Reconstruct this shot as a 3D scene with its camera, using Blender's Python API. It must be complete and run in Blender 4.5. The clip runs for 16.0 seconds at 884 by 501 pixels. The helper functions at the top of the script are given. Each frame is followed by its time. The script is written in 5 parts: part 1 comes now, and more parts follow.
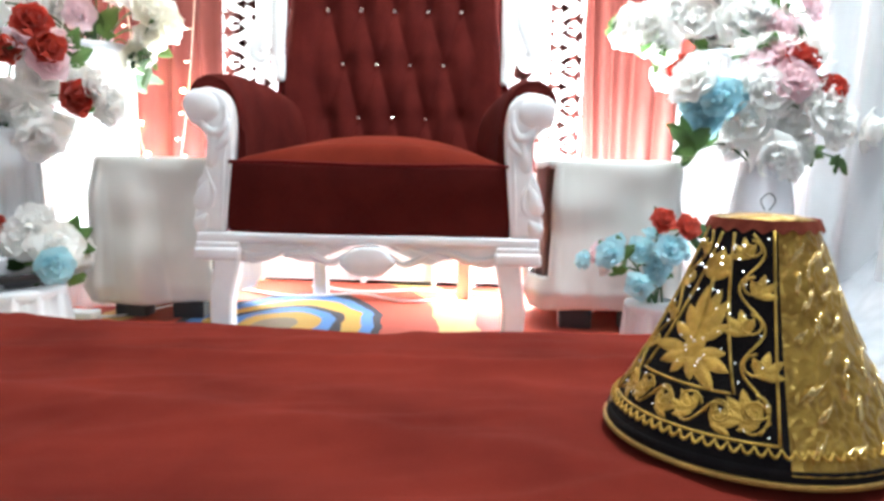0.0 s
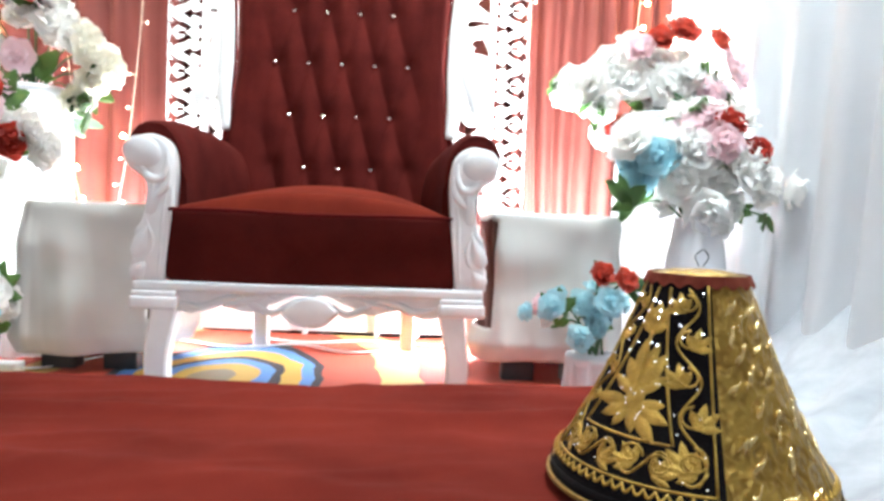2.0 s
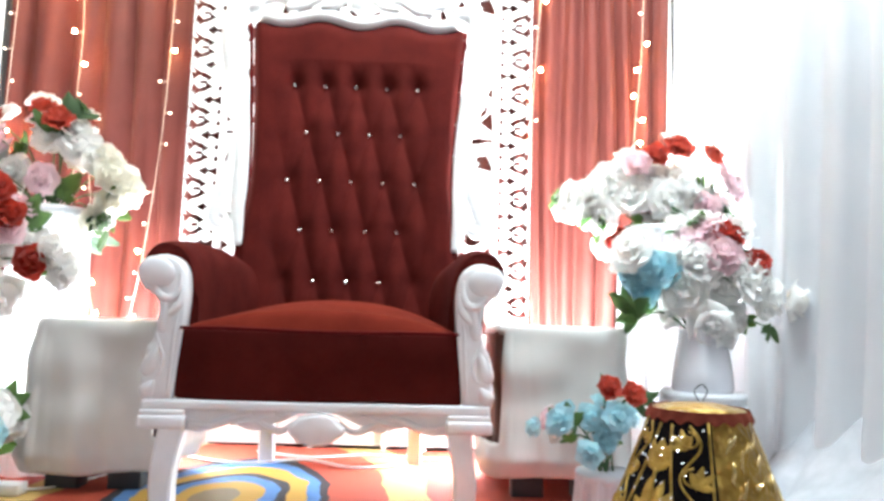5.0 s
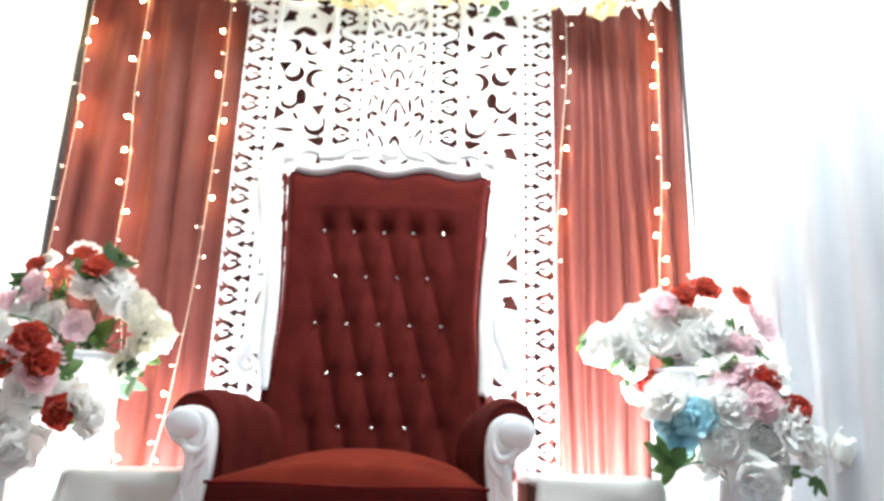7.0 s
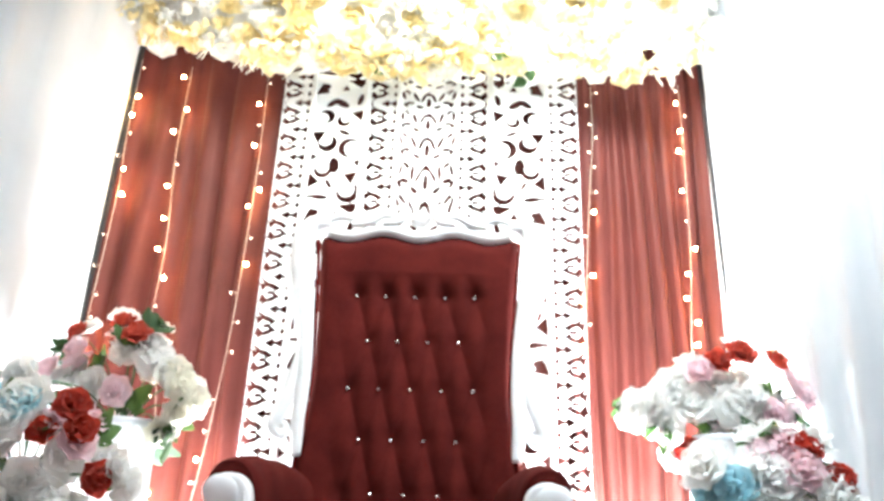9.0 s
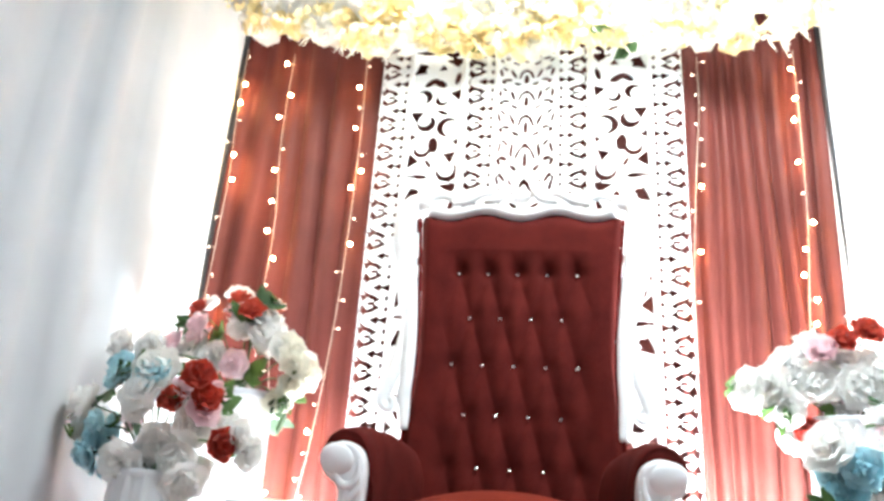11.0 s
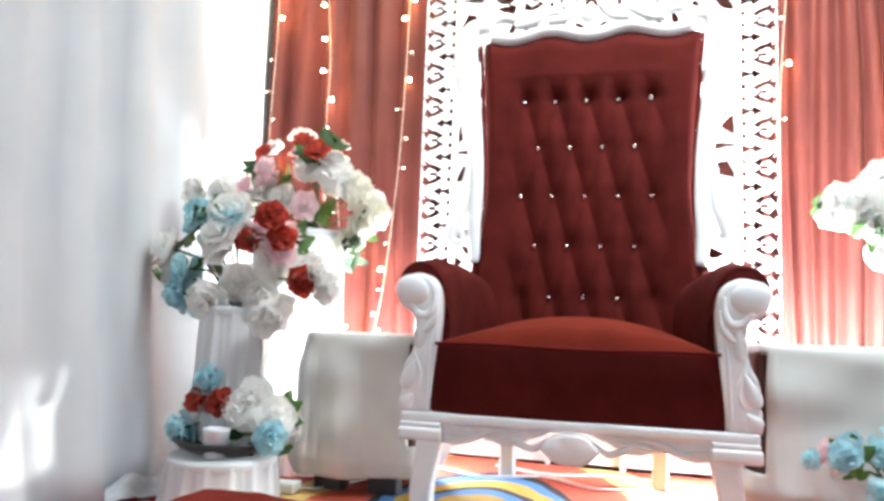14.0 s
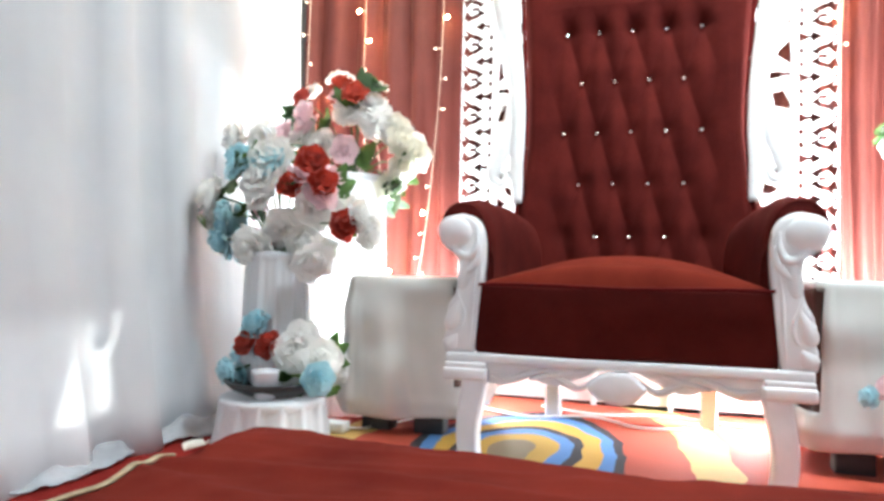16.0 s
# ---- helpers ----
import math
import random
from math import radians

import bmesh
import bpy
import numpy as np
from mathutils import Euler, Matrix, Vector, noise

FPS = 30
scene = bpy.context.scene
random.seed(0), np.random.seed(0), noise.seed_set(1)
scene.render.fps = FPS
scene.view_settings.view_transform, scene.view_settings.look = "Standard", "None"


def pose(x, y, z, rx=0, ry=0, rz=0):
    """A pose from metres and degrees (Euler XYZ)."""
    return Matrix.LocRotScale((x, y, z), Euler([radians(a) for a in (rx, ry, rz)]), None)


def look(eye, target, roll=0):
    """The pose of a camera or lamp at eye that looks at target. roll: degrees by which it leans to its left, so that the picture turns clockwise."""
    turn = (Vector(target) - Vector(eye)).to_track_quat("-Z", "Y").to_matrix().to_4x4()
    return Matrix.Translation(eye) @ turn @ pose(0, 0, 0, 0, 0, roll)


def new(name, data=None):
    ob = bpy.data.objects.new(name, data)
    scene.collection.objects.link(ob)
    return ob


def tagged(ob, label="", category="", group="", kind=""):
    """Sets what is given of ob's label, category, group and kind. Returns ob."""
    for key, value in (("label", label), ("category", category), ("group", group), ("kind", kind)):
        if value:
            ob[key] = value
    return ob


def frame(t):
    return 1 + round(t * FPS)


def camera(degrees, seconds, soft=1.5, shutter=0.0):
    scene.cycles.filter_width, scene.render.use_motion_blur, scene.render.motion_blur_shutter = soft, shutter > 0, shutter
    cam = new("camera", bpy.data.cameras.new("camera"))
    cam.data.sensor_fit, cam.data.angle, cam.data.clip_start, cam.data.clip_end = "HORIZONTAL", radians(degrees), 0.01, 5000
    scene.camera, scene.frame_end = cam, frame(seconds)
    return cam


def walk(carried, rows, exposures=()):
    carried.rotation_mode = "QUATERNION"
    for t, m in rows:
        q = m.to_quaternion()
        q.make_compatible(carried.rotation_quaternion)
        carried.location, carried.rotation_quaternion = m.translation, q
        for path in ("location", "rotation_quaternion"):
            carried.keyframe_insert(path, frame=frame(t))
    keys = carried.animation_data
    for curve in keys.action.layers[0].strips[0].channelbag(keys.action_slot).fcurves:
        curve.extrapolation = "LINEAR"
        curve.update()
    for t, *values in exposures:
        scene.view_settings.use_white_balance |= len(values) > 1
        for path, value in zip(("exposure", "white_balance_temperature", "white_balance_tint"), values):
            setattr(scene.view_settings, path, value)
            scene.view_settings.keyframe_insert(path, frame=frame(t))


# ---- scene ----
cam = camera(64.5, 16.0, soft=3.2)

PATH = [
    (0, (0.245, -1.68, 0.458), (0.177, 0.305, 0.221), 1.2),
    (0.5, (0.246, -1.681, 0.458), (0.227, 0.308, 0.255), 1.6),
    (1, (0.243, -1.682, 0.457), (0.282, 0.31, 0.285), 2.0),
    (1.5, (0.245, -1.682, 0.458), (0.319, 0.312, 0.317), 2.1),
    (2, (0.243, -1.683, 0.46), (0.332, 0.313, 0.371), 2.2),
    (2.5, (0.243, -1.686, 0.457), (0.333, 0.311, 0.396), 2.2),
    (3, (0.242, -1.686, 0.46), (0.33, 0.312, 0.425), 2.2),
    (3.5, (0.242, -1.69, 0.466), (0.315, 0.308, 0.493), 2.0),
    (4, (0.241, -1.695, 0.466), (0.327, 0.301, 0.567), 1.8),
    (6.3, (0.244, -1.735, 0.544), (0.231, 0.227, 0.932), 2.0),
    (6.5, (0.243, -1.725, 0.544), (0.221, 0.226, 0.985), 2.1),
    (7, (0.23, -1.731, 0.546), (0.212, 0.193, 1.093), 1.7),
    (7.5, (0.23, -1.742, 0.546), (0.209, 0.158, 1.169), 1.8),
    (8, (0.226, -1.747, 0.552), (0.184, 0.143, 1.206), 2.0),
    (8.2, (0.224, -1.751, 0.553), (0.174, 0.122, 1.255), 1.8),
    (10.5, (0.164, -1.77, 0.529), (-0.095, 0.083, 1.235), 4.2),
    (11, (0.162, -1.761, 0.525), (-0.18, 0.098, 1.179), 4.0),
    (11.5, (0.157, -1.754, 0.525), (-0.222, 0.117, 1.122), 3.6),
    (12, (0.154, -1.746, 0.527), (-0.246, 0.14, 1.058), 3.1),
    (12.5, (0.159, -1.733, 0.514), (-0.288, 0.169, 0.943), 2.5),
    (13, (0.146, -1.718, 0.515), (-0.34, 0.191, 0.864), 2.4),
    (13.5, (0.141, -1.71, 0.503), (-0.362, 0.207, 0.771), 2.3),
    (14, (0.135, -1.708, 0.504), (-0.375, 0.214, 0.716), 2.1),
    (14.5, (0.134, -1.699, 0.499), (-0.375, 0.228, 0.661), 1.9),
    (15, (0.13, -1.696, 0.495), (-0.371, 0.237, 0.608), 1.8),
    (15.5, (0.128, -1.688, 0.491), (-0.41, 0.236, 0.566), 1.1),
    (16, (0.129, -1.684, 0.491), (-0.496, 0.215, 0.548), 1.2),
]
walk(cam, [(t, look(eye, target, roll)) for t, eye, target, roll in PATH], exposures=[(0, 0.31, 6150, 2), (4.2, 0.27, 6150, 2), (7, 0.11, 6150, 2), (11, 0.12, 6150, 2), (16, 0.18, 6150, 2)])

# ---- world and light ----
world = bpy.data.worlds.new("sky")
scene.world = world
world.use_nodes = True
wn = world.node_tree.nodes
sky = wn.new("ShaderNodeTexSky")
sky.sky_type = "NISHITA"
sky.sun_disc = False
world.node_tree.links.new(sky.outputs[0], wn["Background"].inputs[0])
wn["Background"].inputs[1].default_value = 0.1


def area_lamp(name, m, sx, sy, power, colour, spread=180):
    d = bpy.data.lights.new(name, "AREA")
    d.shape, d.size, d.size_y, d.energy, d.color = "RECTANGLE", sx, sy, power, colour
    d.spread = radians(spread)
    ob = new(name, d)
    ob.matrix_world = m
    return ob


# added fill lamp in an assumed, unseen doorway behind the viewer
area_lamp("front_fill", look((-0.6, -4.45, 1.5), (0.3, 0.6, 0.9)), 1.9, 2.3, 40, (0.90, 0.95, 1.0))
# unseen overhead lamp assumed over the stage; it has no fixture
area_lamp("overhead_lamp", look((0.85, -0.25, 3.0), (0.75, 0.20, 0.0)), 0.6, 0.6, 62, (0.88, 0.95, 1.0), 140)
# light bars on the floor behind the pedestals and stools, thrown up the backdrop
for lx in (-0.78, 0.78):
    area_lamp("light_bar_glow", look((lx, 0.72, 0.12), (lx * 0.92, 0.70, 0.9)), 0.46, 0.07, 135 if lx > 0 else 58, (0.94, 0.97, 1.0), 130)
    # extra fill lamp without a fixture, added to brighten the floor under the throne
    area_lamp("floor_fill", look((lx * 0.68, 0.68, 0.24), (lx * 0.50, 0.45, 0.0)), 0.16, 0.10, 22 if lx > 0 else 4, (0.97, 0.98, 1.0))
# warm spots over the flower canopy
area_lamp("canopy_spot_glow", look((0.05, 0.15, 2.96), (0.0, 0.85, 2.3)), 1.4, 0.12, 30, (1.0, 0.95, 0.82), 120)


# low sun that reaches the side drape through a hole added in wall_south
SUN_WAY = Vector((-3.0, 4.15, -1.15)).normalized()
sun = bpy.data.lights.new("sun", "SUN")
sun.energy, sun.angle, sun.color = 5.0, radians(0.25), (1.0, 0.97, 0.92)
sun_ob = new("sun", sun)
sun_ob.matrix_world = look((4, -8, 4), Vector((4, -8, 4)) + SUN_WAY)
sky.sun_elevation = math.asin(-SUN_WAY.z)
sky.sun_rotation = math.atan2(-SUN_WAY.x, -SUN_WAY.y)


# ---- materials ----
def nodes_of(name):
    m = bpy.data.materials.new(name)
    m.use_nodes = True
    nt = m.node_tree
    return m, nt, nt.nodes["Principled BSDF"]


def noise_tex(nt, scale, detail=4.0, coord="Object", stretch=None, rough=0.55):
    tc = nt.nodes.new("ShaderNodeTexCoord")
    n = nt.nodes.new("ShaderNodeTexNoise")
    n.inputs["Scale"].default_value, n.inputs["Detail"].default_value = scale, detail
    n.inputs["Roughness"].default_value = rough
    if stretch:
        mp = nt.nodes.new("ShaderNodeMapping")
        mp.inputs["Scale"].default_value = stretch
        nt.links.new(tc.outputs[coord], mp.inputs[0])
        nt.links.new(mp.outputs[0], n.inputs["Vector"])
    else:
        nt.links.new(tc.outputs[coord], n.inputs["Vector"])
    return n


def ramp(nt, source, stops):
    r = nt.nodes.new("ShaderNodeValToRGB")
    e = r.color_ramp.elements
    while len(e) < len(stops):
        e.new(0.5)
    for el, (p, c) in zip(e, stops):
        el.position, el.color = p, (*c, 1)
    nt.links.new(source, r.inputs[0])
    return r


def bump(nt, bsdf, source, strength, dist=0.01):
    b = nt.nodes.new("ShaderNodeBump")
    b.inputs["Strength"].default_value, b.inputs["Distance"].default_value = strength, dist
    nt.links.new(source, b.inputs["Height"])
    nt.links.new(b.outputs[0], bsdf.inputs["Normal"])


def cloth(name, dark, light, rough=0.8, sheen=0.3, scale=6.0, weave=350.0, bumped=0.25, trans=0.0, spread=(0.3, 0.7)):
    """Woven or napped fabric: broad patches and a fine weave."""
    m, nt, b = nodes_of(name)
    n = noise_tex(nt, scale, 5)
    r = ramp(nt, n.outputs[0], ((spread[0], dark), (spread[1], light)))
    nt.links.new(r.outputs[0], b.inputs["Base Color"])
    w = noise_tex(nt, weave, 2)
    bump(nt, b, w.outputs[0], bumped, 0.002)
    b.inputs["Roughness"].default_value = rough
    b.inputs["Sheen Weight"].default_value = sheen
    b.inputs["Sheen Roughness"].default_value = 0.4
    b.inputs["Sheen Tint"].default_value = (*[min(1, c * 2.2 + 0.05) for c in light], 1)
    b.inputs["Specular IOR Level"].default_value = 0.06 if rough >= 0.8 else 0.3
    if trans:
        t = nt.nodes.new("ShaderNodeBsdfTranslucent")
        nt.links.new(r.outputs[0], t.inputs[0])
        mix = nt.nodes.new("ShaderNodeMixShader")
        mix.inputs[0].default_value = trans
        nt.links.new(b.outputs[0], mix.inputs[1])
        nt.links.new(t.outputs[0], mix.inputs[2])
        nt.links.new(mix.outputs[0], nt.nodes["Material Output"].inputs[0])
    return m


def solid(name, colour, rough=0.5, metal=0.0, vary=0.12, scale=20.0, bumped=0.1, coat=0.0):
    m, nt, b = nodes_of(name)
    n = noise_tex(nt, scale, 5)
    d = tuple(c * (1 - vary) for c in colour)
    l = tuple(min(1, c * (1 + vary)) for c in colour)
    r = ramp(nt, n.outputs[0], ((0.3, d), (0.7, l)))
    nt.links.new(r.outputs[0], b.inputs["Base Color"])
    rr = nt.nodes.new("ShaderNodeMapRange")
    rr.inputs[3].default_value, rr.inputs[4].default_value = max(0.02, rough - 0.1), min(1, rough + 0.1)
    nt.links.new(n.outputs[0], rr.inputs[0])
    nt.links.new(rr.outputs[0], b.inputs["Roughness"])
    b.inputs["Metallic"].default_value = metal
    b.inputs["Coat Weight"].default_value = coat
    f = noise_tex(nt, scale * 9, 3)
    bump(nt, b, f.outputs[0], bumped, 0.004)
    return m


def petal_mat(name, dark, light):
    """Silk petal: varies from flower to flower and inside each one."""
    m, nt, b = nodes_of(name)
    oi = nt.nodes.new("ShaderNodeObjectInfo")
    n = noise_tex(nt, 40, 3)
    a = nt.nodes.new("ShaderNodeMath")
    a.operation = "ADD"
    nt.links.new(oi.outputs["Random"], a.inputs[0])
    nt.links.new(n.outputs[0], a.inputs[1])
    h = nt.nodes.new("ShaderNodeMath")
    h.operation = "MULTIPLY"
    h.inputs[1].default_value = 0.5
    nt.links.new(a.outputs[0], h.inputs[0])
    r = ramp(nt, h.outputs[0], ((0.2, dark), (0.75, light)))
    nt.links.new(r.outputs[0], b.inputs["Base Color"])
    b.inputs["Roughness"].default_value = 0.7
    b.inputs["Sheen Weight"].default_value = 0.2
    t = nt.nodes.new("ShaderNodeBsdfTranslucent")
    nt.links.new(r.outputs[0], t.inputs[0])
    mix = nt.nodes.new("ShaderNodeMixShader")
    mix.inputs[0].default_value = 0.6
    nt.links.new(b.outputs[0], mix.inputs[1])
    nt.links.new(t.outputs[0], mix.inputs[2])
    nt.links.new(mix.outputs[0], nt.nodes["Material Output"].inputs[0])
    return m


def glow(name, colour, power):
    m, nt, b = nodes_of(name)
    b.inputs["Base Color"].default_value = (*colour, 1)
    b.inputs["Emission Color"].default_value = (*colour, 1)
    b.inputs["Emission Strength"].default_value = power
    return m


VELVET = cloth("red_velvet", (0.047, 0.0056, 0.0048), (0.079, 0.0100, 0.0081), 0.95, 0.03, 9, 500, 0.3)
# the same velvet in a brighter colour, painting in light on the cushion top
VELVET_LIT = cloth("red_velvet_lit", (0.098, 0.0112, 0.0062), (0.142, 0.0180, 0.0095), 0.95, 0.03, 9, 500, 0.3)
PIPING = cloth("dark_red_piping", (0.06, 0.004, 0.004), (0.09, 0.006, 0.006), 0.8, 0.2, 30, 400)
CURTAIN = cloth("red_satin_curtain", (0.085, 0.017, 0.013), (0.14, 0.030, 0.024), 0.6, 0.05, 3, 300, 0.15, 0.10)
WHITE_DRAPE = cloth("white_voile", (0.68, 0.69, 0.72), (0.80, 0.80, 0.82), 0.8, 0.1, 2.0, 260, 0.2, 0.25)
WHITE_SATIN = cloth("white_cover_cloth", (0.56, 0.545, 0.52), (0.68, 0.665, 0.64), 0.30, 0.15, 3.0, 300, 0.15)
# wide tone range: the darker patches paint in wrinkle shade the lighting leaves out
RED_CLOTH = cloth("red_tablecloth", (0.100, 0.0115, 0.0080), (0.185, 0.0230, 0.0145), 0.95, 0.02, 4.5, 420, 0.4)
RED_CARPET = cloth("red_carpet", (0.15, 0.010, 0.008), (0.24, 0.018, 0.014), 0.95, 0.3, 8, 180, 0.6)
CARVED_WHITE = solid("white_painted_wood", (0.74, 0.73, 0.74), 0.38, 0, 0.07, 14, 0.08)
SCREEN_WHITE = solid("white_board", (0.84, 0.84, 0.84), 0.5, 0, 0.04, 10, 0.05)
# white voile again, its colour darkened to put shade into the pooled folds
VOILE_SHADED = cloth("shaded_white_voile", (0.34, 0.345, 0.37), (0.50, 0.505, 0.53), 0.85, 0.05, 9.0, 260, 0.3)
BLACK = solid("black_plastic", (0.02, 0.02, 0.022), 0.5)
BROWN = cloth("brown_upholstery", (0.10, 0.045, 0.035), (0.15, 0.07, 0.055), 0.7, 0.2)
PLASTER = solid("plaster", (0.42, 0.42, 0.41), 0.85, 0, 0.08, 3)
DIAMANTE = solid("crystal_button", (0.85, 0.82, 0.8), 0.08, 1.0, 0.05)
GOLD = solid("gold_thread", (0.50, 0.32, 0.07), 0.34, 0.8, 0.35, 60, 0.5)
CONCRETE = solid("screed", (0.4, 0.39, 0.37), 0.8, 0, 0.15, 4)


# ---- building helpers ----
def thing(name, label, category, at=(0, 0, 0), group="", turn=0):
    ob = new(name)
    ob.empty_display_size = 0.1
    ob.matrix_world = pose(*at, 0, 0, turn)
    return tagged(ob, label, category, group)


def part(name, bm, material, parent, label="", smooth=True):
    me = bpy.data.meshes.new(name)
    bmesh.ops.recalc_face_normals(bm, faces=bm.faces)
    bm.to_mesh(me)
    bm.free()
    me.materials.append(material)
    if smooth:
        me.shade_smooth()
    ob = new(name, me)
    if parent is not None:
        ob.parent = parent
    if label:
        ob["label"] = label
    return ob


def setting(name, bm, material, label, category, smooth=True):
    ob = part(name, bm, material, None, "", smooth)
    return tagged(ob, label, category, kind="structure")


def share(name, me, parent, m):
    ob = new(name, me)
    ob.parent = parent
    ob.matrix_basis = m
    return ob


def box(bm, x0, x1, y0, y1, z0, z1, bevel=0.0, seg=2):
    g = bmesh.ops.create_cube(bm, size=1.0)
    vs = g["verts"]
    for v in vs:
        v.co = Vector((x0 + (v.co.x + 0.5) * (x1 - x0), y0 + (v.co.y + 0.5) * (y1 - y0), z0 + (v.co.z + 0.5) * (z1 - z0)))
    if bevel:
        es = list({e for v in vs for e in v.link_edges})
        bmesh.ops.bevel(bm, geom=es, offset=bevel, segments=seg, affect="EDGES", profile=0.6)
    return bm


def surf(bm, fn, nu, nv, closed_u=False):
    """A grid of quads over fn(u, v) with u and v from 0 to 1."""
    cols = nu if closed_u else nu + 1
    g = [[bm.verts.new(fn(i / nu, j / nv)) for j in range(nv + 1)] for i in range(cols)]
    for i in range(nu):
        a, b = g[i], g[(i + 1) % cols]
        for j in range(nv):
            bm.faces.new((a[j], b[j], b[j + 1], a[j + 1]))
    return g


def lathe(bm, profile, seg=24, centre=(0, 0, 0)):
    n = len(profile) - 1

    def fn(u, v):
        r, z = profile[round(v * n)]
        a = u * math.tau
        return (centre[0] + r * math.cos(a), centre[1] + r * math.sin(a), centre[2] + z)

    surf(bm, fn, seg, n, True)
    return bm


def tube(bm, pts, radii, seg=8, flat=1.0):
    """A round rod along points; flat squeezes it across y."""
    pts = [Vector(p) for p in pts]
    n = len(pts)
    if not isinstance(radii, (list, tuple)):
        radii = [radii] * n
    rings = []
    for i, p in enumerate(pts):
        d = (pts[min(i + 1, n - 1)] - pts[max(i - 1, 0)]).normalized()
        ref = Vector((0, 1, 0)) if abs(d.y) < 0.9 else Vector((1, 0, 0))
        a = d.cross(ref).normalized()
        b = d.cross(a).normalized()
        rings.append([bm.verts.new(p + radii[i] * (math.cos(k / seg * math.tau) * a + flat * math.sin(k / seg * math.tau) * b)) for k in range(seg)])
    for i in range(n - 1):
        for k in range(seg):
            bm.faces.new((rings[i][k], rings[i][(k + 1) % seg], rings[i + 1][(k + 1) % seg], rings[i + 1][k]))
    bm.faces.new(rings[0])
    bm.faces.new(rings[-1][::-1])
    return bm


def slab(bm, outline, y0, y1, bevel=0.0):
    """An outline in x and z, thick from y0 to y1, with its front rim softened."""
    vs = [bm.verts.new((x, y0, z)) for x, z in outline]
    f = bm.faces.new(vs)
    r = bmesh.ops.extrude_face_region(bm, geom=[f])
    back = [v for v in r["geom"] if isinstance(v, bmesh.types.BMVert)]
    for v in back:
        v.co.y = y1
    if bevel:
        es = [e for e in f.edges]
        bmesh.ops.bevel(bm, geom=es, offset=bevel, segments=3, affect="EDGES", profile=0.5)
    return bm


def smooth_path(pts, n=6):
    """Catmull-Rom through points."""
    p = [Vector(q) for q in pts]
    p = [2 * p[0] - p[1]] + p + [2 * p[-1] - p[-2]]
    out = []
    for i in range(1, len(p) - 2):
        for k in range(n):
            t = k / n
            a, b, c, d = p[i - 1], p[i], p[i + 1], p[i + 2]
            out.append(0.5 * (2 * b + (c - a) * t + (2 * a - 5 * b + 4 * c - d) * t * t + (3 * b - a - 3 * c + d) * t ** 3))
    out.append(p[-2])
    return out


from mathutils import geometry

# ---- the setting ----
PATCH = [(-0.325, 0.283), (-0.310, 0.33), (-0.285, 0.351), (-0.30, 0.30), (-0.29, 0.272), (-0.251, 0.271), (-0.215, 0.31), (-0.213, 0.355), (-0.198, 0.365), (-0.203, 0.31), (-0.236, 0.253), (-0.228, 0.20), (-0.215, 0.126), (-0.29, 0.09), (-0.365, 0.097)]
bm = bmesh.new()
box(bm, -3.2, 3.2, -4.6, 1.4, -0.15, -0.006)
setting("floor", bm, CONCRETE, "grey screed floor mostly hidden under carpets", "floor", False)
bm = bmesh.new()
box(bm, -3.2, 3.2, -4.6, 1.4, 3.05, 3.2)
setting("ceiling", bm, PLASTER, "plain grey ceiling above the flower canopy", "ceiling", False)
bm = bmesh.new()
box(bm, -3.35, 3.35, 1.25, 1.4, 0, 3.05)
setting("wall_north", bm, PLASTER, "plain grey wall behind the backdrop", "wall", False)
for nm, x0, x1 in (("wall_west", -3.35, -3.2), ("wall_east", 3.2, 3.35)):
    bm = bmesh.new()
    box(bm, x0, x1, -4.6, 1.25, 0, 3.05)
    setting(nm, bm, PLASTER, "plain grey side wall behind the drapes", "wall", False)
# unseen hole added to shape the sun, projected back from the sunlit patch's outline
gap = []
for py, pz in PATCH:
    k = (-4.6 - py) / SUN_WAY.y
    gap.append((-1.24 + k * SUN_WAY.x, pz + k * SUN_WAY.z))
bm = bmesh.new()
box(bm, -3.35, -1.6, -4.75, -4.6, 0, 3.05)
box(bm, -1.6, 0.4, -4.75, -4.6, 2.7, 3.05)
outer = [(0.4, 0.0), (3.35, 0.0), (3.35, 3.05), (0.4, 3.05)]
pts = [Vector((x, z, 0)) for x, z in outer], [Vector((x, z, 0)) for x, z in gap]
flat = [bm.verts.new((v.x, -4.6, v.y)) for loop in pts for v in loop]
for tri in geometry.tessellate_polygon(pts):
    bm.faces.new([flat[i] for i in tri])
setting("wall_south", bm, PLASTER, "plain grey wall, unseen, with an assumed doorway and a hole for the sun", "wall", False)

# unseen blocker added outside the doorway, which keeps the low sun off the opening
bm = bmesh.new()
box(bm, 0.42, 0.56, -7.8, -4.76, 0, 3.05)
setting("sun_blocker_wall", bm, PLASTER, "plain grey unseen wall added outside to block the sun", "wall", False)


